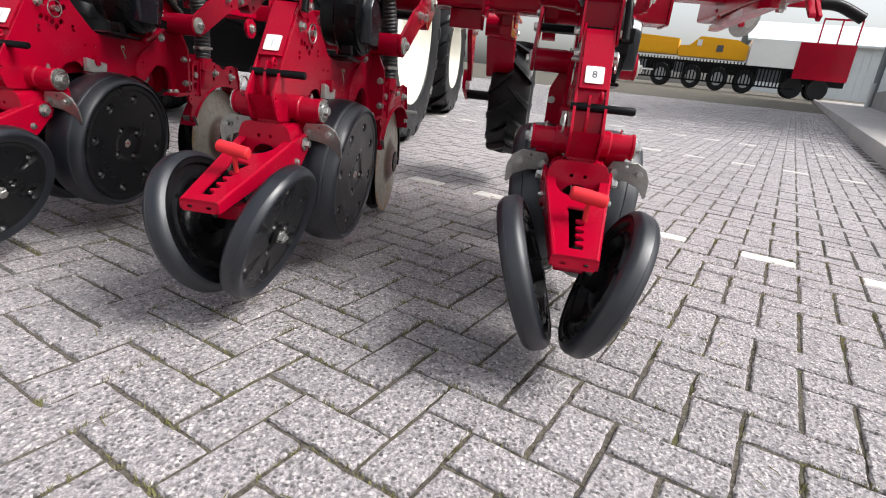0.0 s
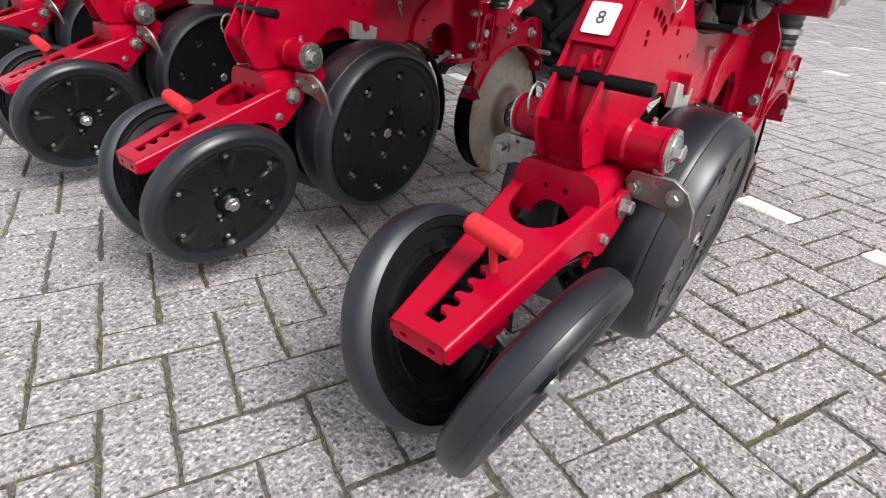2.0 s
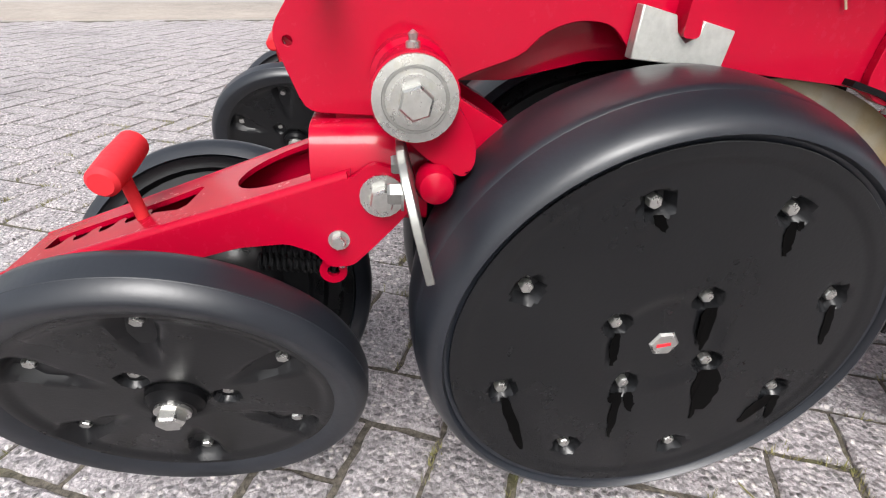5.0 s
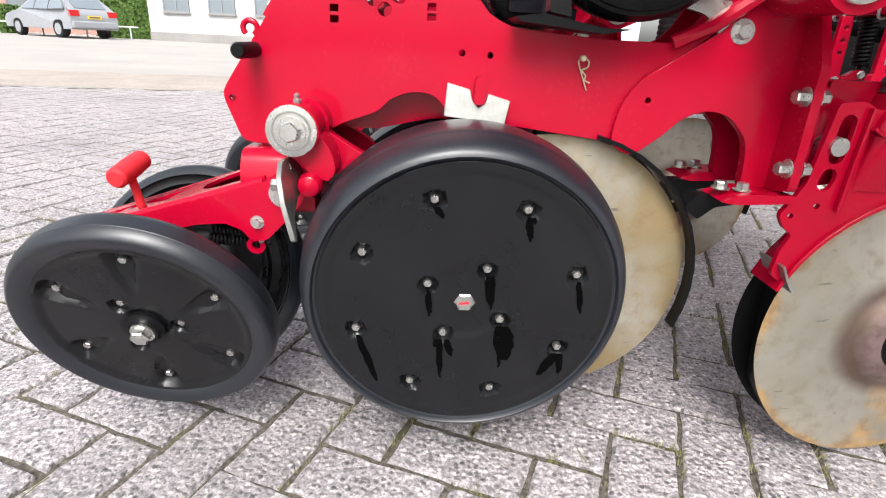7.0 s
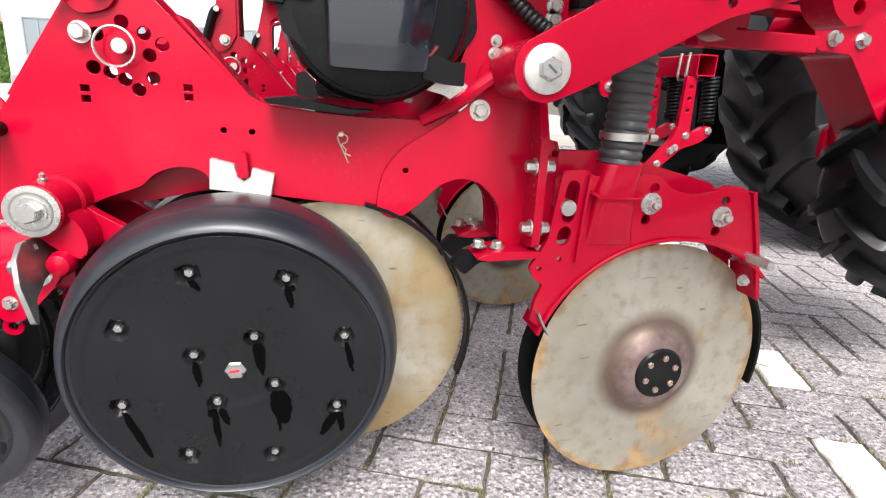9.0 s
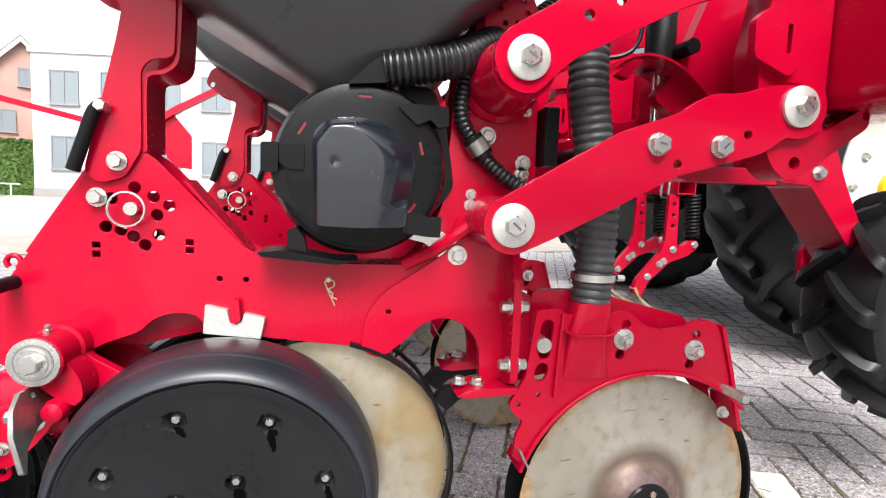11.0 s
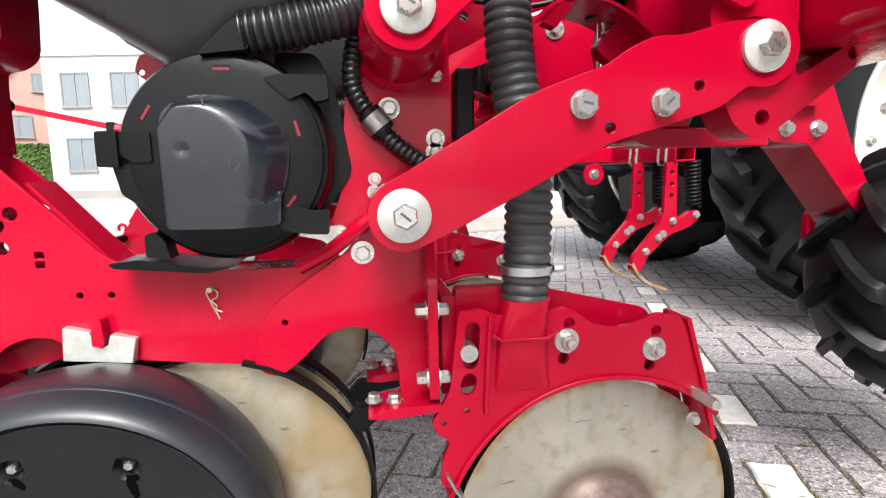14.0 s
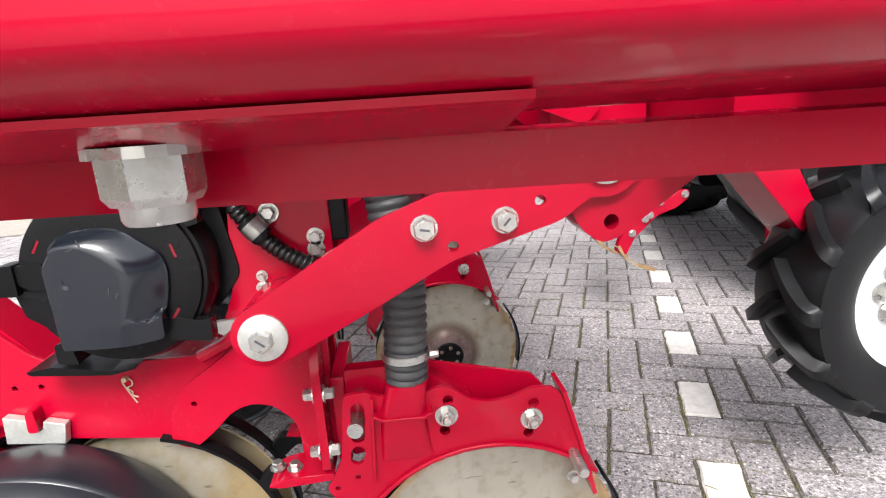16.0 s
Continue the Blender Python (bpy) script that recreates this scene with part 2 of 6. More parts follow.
ROAD = speckled("pale_road_surface", (0.36, 0.335, 0.31), (0.28, 0.265, 0.25))
VERGE = speckled("gravelly_verge", (0.36, 0.315, 0.275), (0.24, 0.21, 0.185), 22.0, 0.95, 2.2)
FARGROUND = speckled("yard_surface", (0.46, 0.435, 0.42), (0.38, 0.36, 0.35), 60.0, 0.55)
FOOTWAY = speckled("brown_grey_footway", (0.40, 0.37, 0.35), (0.28, 0.26, 0.25), 40.0, 0.6)
RENDERWALL = speckled("white_render", (0.52, 0.525, 0.53), (0.47, 0.475, 0.48), 12.0)
BRICKWALL = speckled("red_brown_brickwork", (0.36, 0.20, 0.165), (0.44, 0.28, 0.235), 25.0)
ROOFTILE = speckled("dark_roof_tiles", (0.09, 0.085, 0.085), (0.13, 0.12, 0.12), 20.0)
GREYWALL = speckled("grey_cladding", (0.66, 0.70, 0.71), (0.58, 0.62, 0.64), 5.0)
PLINTH = speckled("grey_brick_plinth", (0.30, 0.29, 0.28), (0.22, 0.21, 0.2), 20.0)
LEAF = speckled("hedge_leaf", (0.05, 0.10, 0.018), (0.09, 0.16, 0.03), 8.0)
GLASS = Mat("window_glass", (0.17, 0.20, 0.22), 0.06, 0.0, 0.0, 0.9).m
GREYFRAME = paint("grey_window_frame", (0.20, 0.215, 0.23), 0.5, 0.0)
SILVER = paint("silver_car_paint", (0.27, 0.28, 0.30), 0.25, 0.6)
MOSS = speckled("joint_moss", (0.055, 0.062, 0.018), (0.12, 0.105, 0.045), 90.0)
GRASSMAT = speckled("dry_grass_blade", (0.26, 0.23, 0.10), (0.13, 0.135, 0.04), 8.0)


# ---------------------------------------------------------------- mesh helpers
def part(name, bm, material, parent=None, label="", m=None, smooth=True, bevel=0.0):
    """Links a bmesh (or finished mesh) as one mesh object under a thing or part."""
    if isinstance(bm, bmesh.types.BMesh):
        me = bpy.data.meshes.new(name)
        bmesh.ops.recalc_face_normals(bm, faces=bm.faces)
        bm.to_mesh(me)
        bm.free()
        if smooth:
            me.polygons.foreach_set("use_smooth", [True] * len(me.polygons))
            me.set_sharp_from_angle(angle=radians(38))
        me.materials.append(material)
    else:
        me = bm
    ob = new(name, me)
    if parent:
        ob.parent = parent
    if m is not None:
        ob.matrix_local = m
    if label:
        ob["label"] = label
    if bevel:
        mod = ob.modifiers.new("edge", "BEVEL")
        mod.width, mod.segments, mod.limit_method, mod.angle_limit = bevel, 2, "ANGLE", radians(50)
    return ob


def thing(name, label, category, group="", kind="", m=None):
    ob = new(name)
    ob.empty_display_size = 0.1
    if m is not None:
        ob.matrix_world = m
    return tagged(ob, label, category, group, kind)


def box(x0, x1, y0, y1, z0, z1, bm=None):
    bm = bm or bmesh.new()
    bmesh.ops.create_cube(bm, size=1, matrix=Matrix.Translation(((x0 + x1) / 2, (y0 + y1) / 2, (z0 + z1) / 2)) @ Matrix.Diagonal((x1 - x0, y1 - y0, z1 - z0, 1)))
    return bm


def circle(cy, cz, r, n=14, start=0.0, sweep=360.0):
    k = n if sweep >= 360 else n - 1
    return [(cy + r * math.cos(radians(start + sweep * i / k)), cz + r * math.sin(radians(start + sweep * i / k))) for i in range(n)]


def slot(y0, z0, y1, z1, r, n=6):
    """A long hole from one point to another."""
    a = math.degrees(math.atan2(z1 - z0, y1 - y0))
    return circle(y1, z1, r, n, a - 90, 180) + circle(y0, z0, r, n, a + 90, 180)


def rounded(points, r, n=4):
    """Rounds the corners of a polygon."""
    out = []
    k = len(points)
    for i, p in enumerate(points):
        a, b, c = Vector(points[i - 1]), Vector(p), Vector(points[(i + 1) % k])
        d0, d1 = (a - b), (c - b)
        t = min(r, d0.length * 0.45, d1.length * 0.45)
        p0, p1 = b + d0.normalized() * t, b + d1.normalized() * t
        for j in range(n + 1):
            s = j / n
            out.append(tuple((1 - s) ** 2 * p0 + 2 * s * (1 - s) * b + s * s * p1))
    return out


def prism(outline, x0, x1, holes=(), axis="x", bm=None):
    """A plate: an outline in (y, z) with holes, from x0 to x1 (axis y: outline in (x, z); axis z: outline in (x, y))."""
    bm = bm or bmesh.new()

    def place(p, d):
        return (d, p[0], p[1]) if axis == "x" else (p[0], d, p[1]) if axis == "y" else (p[0], p[1], d)

    rings = [outline, *holes]
    caps = []
    for d in (x0, x1):
        loops, edges = [], []
        for ring in rings:
            vs = [bm.verts.new(place(p, d)) for p in ring]
            loops.append(vs)
            edges += [bm.edges.new((vs[i], vs[(i + 1) % len(vs)])) for i in range(len(vs))]
        bmesh.ops.triangle_fill(bm, use_beauty=True, edges=edges)
        caps.append(loops)
    for la, lb in zip(*caps):
        k = len(la)
        for i in range(k):
            bm.faces.new((la[i], la[(i + 1) % k], lb[(i + 1) % k], lb[i]))
    return bm


def lathe(profile, n=40, bm=None, axis="x", closed=False):
    """Turns a profile of (radius, place along the axis) round the x, y or z axis."""
    bm = bm or bmesh.new()
    rings = []
    for r, a in profile:
        if r < 1e-5:
            co = {"x": (a, 0, 0), "y": (0, a, 0), "z": (0, 0, a)}[axis]
            rings.append([bm.verts.new(co)])
            continue
        ring = []
        for i in range(n):
            c, s = r * math.cos(math.tau * i / n), r * math.sin(math.tau * i / n)
            ring.append(bm.verts.new({"x": (a, c, s), "y": (s, a, c), "z": (c, s, a)}[axis]))
        rings.append(ring)
    pairs = list(zip(rings, rings[1:])) + ([(rings[-1], rings[0])] if closed else [])
    for ra, rb in pairs:
        for i in range(n):
            j = (i + 1) % n
            if len(ra) == 1 and len(rb) == 1:
                continue
            if len(ra) == 1:
                bm.faces.new((ra[0], rb[i], rb[j]))
            elif len(rb) == 1:
                bm.faces.new((ra[i], ra[j], rb[0]))
            else:
                bm.faces.new((ra[i], ra[j], rb[j], rb[i]))
    return bm


def smooth_path(points, steps):
    """Points along a smooth curve through the given ones."""
    p = [Vector(q) for q in points]
    p = [2 * p[0] - p[1], *p, 2 * p[-1] - p[-2]]
    out = []
    for i in range(1, len(p) - 2):
        for j in range(steps):
            t = j / steps
            a, b, c, d = p[i - 1 : i + 3]
            out.append(0.5 * ((2 * b) + (c - a) * t + (2 * a - 5 * b + 4 * c - d) * t * t + (3 * b - a - 3 * c + d) * t ** 3))
    return out + [p[-2]]


def tube(points, radius, n=10, bm=None, capped=True):
    """A tube along points; radius is a number or a function of the length walked so far."""
    bm = bm or bmesh.new()
    pts = [Vector(q) for q in points]
    rings, walked = [], 0.0
    up = None
    for i, p in enumerate(pts):
        d = (pts[min(i + 1, len(pts) - 1)] - pts[max(i - 1, 0)]).normalized()
        if up is None:
            up = d.orthogonal().normalized()
        up = (up - d * up.dot(d)).normalized()
        side = d.cross(up)
        if i:
            walked += (p - pts[i - 1]).length
        r = radius(walked) if callable(radius) else radius
        rings.append([bm.verts.new(p + r * (math.cos(math.tau * k / n) * up + math.sin(math.tau * k / n) * side)) for k in range(n)])
    for a, b in zip(rings, rings[1:]):
        for k in range(n):
            bm.faces.new((a[k], a[(k + 1) % n], b[(k + 1) % n], b[k]))
    if capped:
        bm.faces.new(rings[0])
        bm.faces.new(rings[-1][::-1])
    return bm


def corrugated(points, r, pitch, depth, n=16):
    """A ribbed hose: rounded ribs at an even pitch along a smooth path."""
    base = smooth_path(points, 24)
    length = sum((b - a).length for a, b in zip(base, base[1:]))
    want = int(length / pitch) * 6
    pts, walked, i, target = [base[0]], 0.0, 0, length / want
    for a, b in zip(base, base[1:]):
        d = (b - a).length
        while walked + d >= target * len(pts) and len(pts) <= want:
            pts.append(a.lerp(b, (target * len(pts) - walked) / d))
        walked += d
    return tube(pts, lambda s: r - depth * (0.5 - 0.5 * math.cos(math.tau * s / pitch)) ** 2, n)


def helix(a, b, r, wire, turns, n=6):
    a, b = Vector(a), Vector(b)
    d = (b - a).normalized()
    u = d.orthogonal().normalized()
    v = d.cross(u)
    steps = int(turns * 10)
    return tube([a.lerp(b, i / steps) + r * (math.cos(math.tau * turns * i / steps) * u + math.sin(math.tau * turns * i / steps) * v) for i in range(steps + 1)], wire, n)


BOLTS = {}


def bolt(parent, p, r=0.010, h=0.008, washer=1.7, to="x", name="bolt", material=None):
    """A hex head on a washer, its head pointing along to: x, -x, y, -y, z or -z. Alike bolts share one mesh."""
    material = material or ZINC
    key = (r, h, washer, material.name)
    if key not in BOLTS:
        bm = bmesh.new()
        if washer:
            lathe([(0, 0), (r * washer, 0), (r * washer, r * 0.22), (0, r * 0.22)], 20, bm)
        z0 = r * 0.22 if washer else 0.0
        lathe([(r, z0), (r, z0 + h * 0.8), (r * 0.86, z0 + h), (0, z0 + h)], 6, bm)
        me = bpy.data.meshes.new("bolt")
        bmesh.ops.recalc_face_normals(bm, faces=bm.faces)
        bm.to_mesh(me)
        bm.free()
        me.materials.append(material)
        BOLTS[key] = me
    turn = {"x": (0, 0, 0), "-x": (0, 0, 180), "y": (0, 0, 90), "-y": (0, 0, -90), "z": (0, -90, 0), "-z": (0, 90, 0)}[to]
    ob = new(name, BOLTS[key])
    ob.parent = parent
    ob.matrix_local = pose(*p, *turn) @ pose(0, 0, 0, 17 * (int(abs(p[1]) * 1000) % 3))
    return ob


def strip(path, w0, w1, t, axis="x"):
    """A flat strip of thickness t that follows a path in (y, z), from w0 to w1 across."""
    pts = [Vector(p) for p in path]
    left, right = [], []
    for i, p in enumerate(pts):
        d = (pts[min(i + 1, len(pts) - 1)] - pts[max(i - 1, 0)]).normalized()
        nrm = Vector((-d.y, d.x)) * t / 2
        left.append(tuple(p + nrm))
        right.append(tuple(p - nrm))
    return prism(left + right[::-1], w0, w1, axis=axis)


# ---------------------------------------------------------------- row unit
def smoothstep(a, b, v):
    t = min(1.0, max(0.0, (v - a) / (b - a)))
    return t * t * (3 - 2 * t)


def polar_face(r, x, depth, rings, segs):
    """A round moulded face with relief, looking along +x."""
    bm = bmesh.new()
    grid = [[bm.verts.new((x - depth(r * k / rings, math.tau * i / segs), r * k / rings * math.cos(math.tau * i / segs), r * k / rings * math.sin(math.tau * i / segs))) for i in range(segs)] for k in range(1, rings + 1)]
    centre = bm.verts.new((x - depth(0.0, 0.0), 0, 0))
    skirt = [bm.verts.new((x - 0.03, v.co.y * 0.97, v.co.z * 0.97)) for v in grid[-1]]
    for i in range(segs):
        j = (i + 1) % segs
        bm.faces.new((centre, grid[0][i], grid[0][j]))
        for a, b in zip(grid + [skirt], (grid + [skirt])[1:]):
            bm.faces.new((a[i], b[i], b[j], a[j]))
    return bm


# for each bolt of the outer and the inner ring: strands of (sideways start, sideways end, length, width)
WATER = {8: {0: [(0.002, 0.010, 0.044, 0.0042)], 1: [(0.001, 0.006, 0.030, 0.0045), (0.007, 0.008, 0.008, 0.003)], 2: [(0.002, 0.010, 0.014, 0.005)],
             4: [(0.002, 0.026, 0.072, 0.0055)], 7: [(-0.002, -0.020, 0.036, 0.0080), (0.004, 0.006, 0.032, 0.0050)]},
         4: {0: [(0.002, 0.006, 0.040, 0.0060), (0.006, 0.008, 0.046, 0.0042)], 1: [(0.001, 0.004, 0.036, 0.0040)],
             2: [(-0.004, -0.001, 0.060, 0.0045), (0.005, 0.012, 0.026, 0.0050), (-0.008, -0.010, 0.012, 0.0035)], 3: [(0.004, 0.010, 0.052, 0.0135), (0.002, 0.004, 0.064, 0.0040)]}}


def drip(y, z, strand, x, seed):
    """A thin film of water that ran down from a bolt."""
    prng = random.Random(seed)
    a, b, length, wide = strand
    left, right = [], []
    for k in range(11):
        t = k / 10
        w = wide * (0.55 + 0.45 * math.sin(2.9 * t ** 0.8)) * (1 - 0.5 * t ** 4) + prng.uniform(-0.0006, 0.0006)
        c = y + a + (b - a) * t + prng.uniform(-0.0008, 0.0008)
        left.append((c - w, z - 0.007 - length * t))
        right.append((c + w, z - 0.007 - length * t + prng.uniform(-0.001, 0.0)))
    return prism(left + right[::-1], x, x + 0.0004)


def smooth_wheel(parent, name, m, r, width, face_r, bolts, dented):
    """A plain rubber wheel on a plastic disc. Its outer face looks along +x."""
    h = width / 2
    q = h * 0.39
    wheel = new(name)
    wheel.empty_display_size = 0.05
    wheel.parent, wheel.matrix_local = parent, m
    if dented:
        section = [(face_r - 0.012, h - 0.012), (face_r + 0.001, h - 0.004), (r - 1.1 * q, h - 0.0005), (r - 0.95 * q, h - 0.08 * q), (r - 0.72 * q, h - 0.26 * q), (r - 0.50 * q, h - 0.50 * q), (r - 0.28 * q, h - 0.85 * q), (r - 0.10 * q, h - 1.25 * q), (r - 0.03 * q, h - 1.50 * q), (r - 0.07 * q, h - 1.54 * q), (r - 0.02 * q, h - 1.60 * q), (r, -h * 0.3)]
    else:
        edge = face_r + 0.003
        bow = [(edge + (r - edge) * k, h - d) for k, d in ((0.0, 0.0), (0.16, 0.0012), (0.33, 0.0042), (0.50, 0.0095), (0.65, 0.0165), (0.78, 0.0250), (0.88, 0.0340), (0.945, 0.0430), (0.985, 0.0530), (1.0, 0.0640))]
        seam = bow[6]
        section = [(face_r - 0.012, h - 0.012), (face_r + 0.0005, h - 0.006), (face_r + 0.0020, h - 0.0012)] + bow[:6] + [(seam[0], seam[1] + 0.0012), (seam[0] - 0.0012, seam[1]), (seam[0], seam[1] - 0.0012)] + bow[7:] + [(r, -h * 0.3)]
    part("tyre", lathe(section + [(r - 0.003, -h * 0.62), (r - 0.010, -h + 0.004), (r - 0.017, -h), (r - 0.020, -h + 0.008), (face_r - 0.02, h - 0.03)], 80, closed=True), TYRE, wheel)
    x = h - (0.008 if dented else 0.005)

    def depth(rr, a):
        """How far the moulded face lies below its rim plane."""
        if dented:
            d = 0.009 * smoothstep(0.034, 0.024, rr) * 0.4 + 0.004 * smoothstep(face_r * 0.94, face_r * 0.86, rr)
        else:
            d = 0.0016 * smoothstep(face_r * 0.93, face_r * 0.89, rr) + 0.003 * smoothstep(0.056, 0.040, rr)
        for br, count, start, size in bolts:
            da = (math.degrees(a) - start + 180 / count) % (360 / count) - 180 / count
            v, w = rr * radians(da), rr - br
            if dented and br > 0.08:
                wide = 0.019 + 0.25 * min(0.0, w)
                d += 0.010 * smoothstep(1.0, 0.45, abs(v) / max(wide, 0.004)) * smoothstep(-0.060, -0.005, w) * smoothstep(0.020, 0.012, w)
            else:
                d += 0.010 * smoothstep(0.0125, 0.0095, math.hypot(v, w))
        return d

    part("disc_face", polar_face(face_r - 0.004, x, depth, 64 if not dented else 44, 180 if not dented else 144), WHEELFACE, wheel)
    part("inner_disc", lathe([(0.03, -h + 0.012), (face_r * 0.40, -h + 0.018), (face_r * 0.46, -h + 0.026), (face_r * 0.66, -h + 0.026), (face_r * 0.72, -h + 0.006), (face_r * 0.76, -h + 0.003), (face_r * 0.80, -h + 0.004), (face_r * 0.83, -h + 0.012), (face_r * 0.93, -h + 0.013), (face_r * 0.96, -h + 0.004), (r - 0.024, -h + 0.004), (r - 0.019, -h + 0.001), (r - 0.019, -h + 0.02), (face_r * 0.7, -h + 0.034), (0.03, -h + 0.034)], 56, closed=True), WHEELFACE, wheel)
    part("hub", lathe([(0.0, h - 0.02), (0.026, h - 0.02), (0.026, -h - 0.012), (0.0, -h - 0.012)], 20), BLACKSTEEL, wheel)
    for rr, count, start, size in bolts:
        for i in range(count):
            a = radians(start + 360 * i / count)
            y, z = rr * math.cos(a), rr * math.sin(a)
            bolt(wheel, (x - (0.0160 if dented else 0.0112), y, z), size, size * 1.25, 0)
            for n, strand in enumerate(WATER[count].get(i, ()) if not dented else ()):
                level = x - 0.0012
                part("water_streak", drip(y, z, strand, level + 0.0002 * n, 10 * i + n), WET, wheel)
    if dented:
        for i in range(6):
            a = radians(60 * i + 28)
            bolt(wheel, (-h + 0.006, 0.110 * math.cos(a), 0.110 * math.sin(a)), 0.0058, 0.006, 1.5, "-x", material=BLACKSTEEL)
        part("axle_boss", lathe([(0.026, x - 0.012), (0.025, x - 0.001), (0.021, x + 0.002), (0.019, x + 0.006), (0.0, x + 0.006)], 28), PLASTIC, wheel)
        bolt(wheel, (x + 0.006, 0, 0), 0.0125, 0.011, 1.25, name="axle_bolt")
    else:
        bolt(wheel, (x - 0.012, 0, 0), 0.0130, 0.010, 0, name="axle_bolt")
        part("paint_mark", box(x - 0.0020, x - 0.0016, -0.007, 0.005, -0.0016, 0.0016), PINKRED, wheel, m=pose(0, 0, 0, 8))
        part("mould_flash", tube([(x - 0.0008, (face_r - 0.004) * math.cos(radians(a)), (face_r - 0.004) * math.sin(radians(a))) for a in range(-25, 118, 5)], lambda s: 0.0004 + 0.0004 * (0.5 + 0.5 * math.sin(90 * s)), 5), HOPPERGREY, wheel)
    return wheel


def disc(parent, name, m, r, dish):
    """A dished steel disc with a riveted hub plate; outer side along +x."""
    d = new(name)
    d.empty_display_size = 0.05
    d.parent, d.matrix_local = parent, m
    part("blade", lathe([(0.0, dish), (0.034, dish), (0.043, dish * 0.97), (0.052, dish * 0.86), (0.061, dish * 0.64), (0.069, dish * 0.38), (0.077, dish * 0.16), (0.086, dish * 0.04), (0.096, 0.0), (r - 0.012, -0.003), (r, -0.0055), (r - 0.002, -0.007), (0.096, -0.004), (0.0, dish - 0.006)], 72), DISC_WORN if name == "seed_disc" else DISC, d)
    part("hub_plate", lathe([(0.0, dish + 0.004), (0.039, dish + 0.004), (0.042, dish + 0.001), (0.042, dish - 0.005)], 24), BLACKSTEEL, d)
    for i in range(6):
        a = radians(60 * i + 20)
        bolt(d, (dish + 0.003, 0.027 * math.cos(a), 0.027 * math.sin(a)), 0.0054, 0.004, 0, name="rivet", material=RUSTED)
    return d


BODY = rounded([(-0.306, 0.511), (-0.234, 0.617), (-0.178, 0.702), (-0.150, 0.742), (-0.100, 0.733), (0.018, 0.612), (0.045, 0.600), (0.160, 0.592), (0.240, 0.592), (0.262, 0.615),
                (0.290, 0.680), (0.302, 0.830), (0.318, 0.905), (0.340, 0.964), (0.399, 0.978), (0.424, 0.930), (0.428, 0.700), (0.405, 0.620), (0.405, 0.425),
                (0.366, 0.414), (0.354, 0.424), (0.353, 0.458), (0.348, 0.484), (0.322, 0.510), (0.295, 0.517), (0.265, 0.508), (0.240, 0.482), (0.205, 0.455), (0.176, 0.472),
                (0.050, 0.486), (-0.028, 0.498), (-0.045, 0.520), (-0.075, 0.522), (-0.100, 0.512), (-0.114, 0.496), (-0.160, 0.480), (-0.215, 0.448), (-0.284, 0.452)], 0.012, 3)
PIN_HOLES = [(-0.154, 0.636), (-0.147, 0.673), (-0.119, 0.688), (-0.096, 0.677), (-0.077, 0.666), (-0.092, 0.653), (-0.090, 0.627), (-0.107, 0.613), (-0.121, 0.624), (-0.136, 0.632)]
LOBE = rounded([(0.176, 0.470), (0.184, 0.520), (0.207, 0.552), (0.250, 0.580), (0.300, 0.615), (0.312, 0.670), (0.405, 0.668), (0.405, 0.425), (0.366, 0.414), (0.354, 0.424), (0.353, 0.458),
                (0.348, 0.484), (0.322, 0.510), (0.295, 0.517), (0.265, 0.508), (0.240, 0.482), (0.205, 0.455)], 0.014, 3)
UPRIGHT = rounded([(-0.202, 0.955), (-0.190, 0.990), (-0.172, 1.000), (-0.120, 0.968), (-0.064, 0.934), (-0.067, 0.856), (-0.096, 0.851), (-0.107, 0.838), (-0.108, 0.735), (-0.116, 0.722),
                   (-0.128, 0.700), (-0.160, 0.692), (-0.176, 0.706), (-0.134, 0.879), (-0.128, 0.912), (-0.140, 0.924), (-0.175, 0.934)], 0.010, 3)
LOWER_ARM = circle(0.356, 0.660, 0.037, 12, 110, 180) + [(0.410, 0.644), (0.494, 0.687), (0.575, 0.730), (0.700, 0.766)] + circle(0.750, 0.832, 0.044, 12, 250, 190)[0:10] + [(0.704, 0.856), (0.660, 0.842), (0.621, 0.840), (0.590, 0.824), (0.575, 0.812), (0.494, 0.783)]
UPPER_ARM = circle(0.365, 0.863, 0.042, 10, 120, 170) + [(0.425, 0.868), (0.480, 0.896), (0.576, 0.946), (0.664, 0.977), (0.720, 0.990)] + circle(0.760, 1.034, 0.044, 8, 270, 180) + [(0.640, 1.040), (0.543, 1.005), (0.453, 0.966)]
FERT = [(0.388, 0.399), (0.398, 0.414), (0.412, 0.440), (0.424, 0.536), (0.455, 0.539), (0.470, 0.530), (0.532, 0.530), (0.550, 0.535), (0.566, 0.534), (0.592, 0.513), (0.620, 0.506), (0.650, 0.509), (0.680, 0.521), (0.708, 0.518),
        (0.721, 0.504), (0.742, 0.434), (0.762, 0.352)] + [(0.616 + 0.217 * math.cos(radians(a)), 0.222 + 0.217 * math.sin(radians(a))) for a in range(53, 158, 8)] + [(0.398, 0.318), (0.402, 0.352), (0.412, 0.374), (0.398, 0.382)]


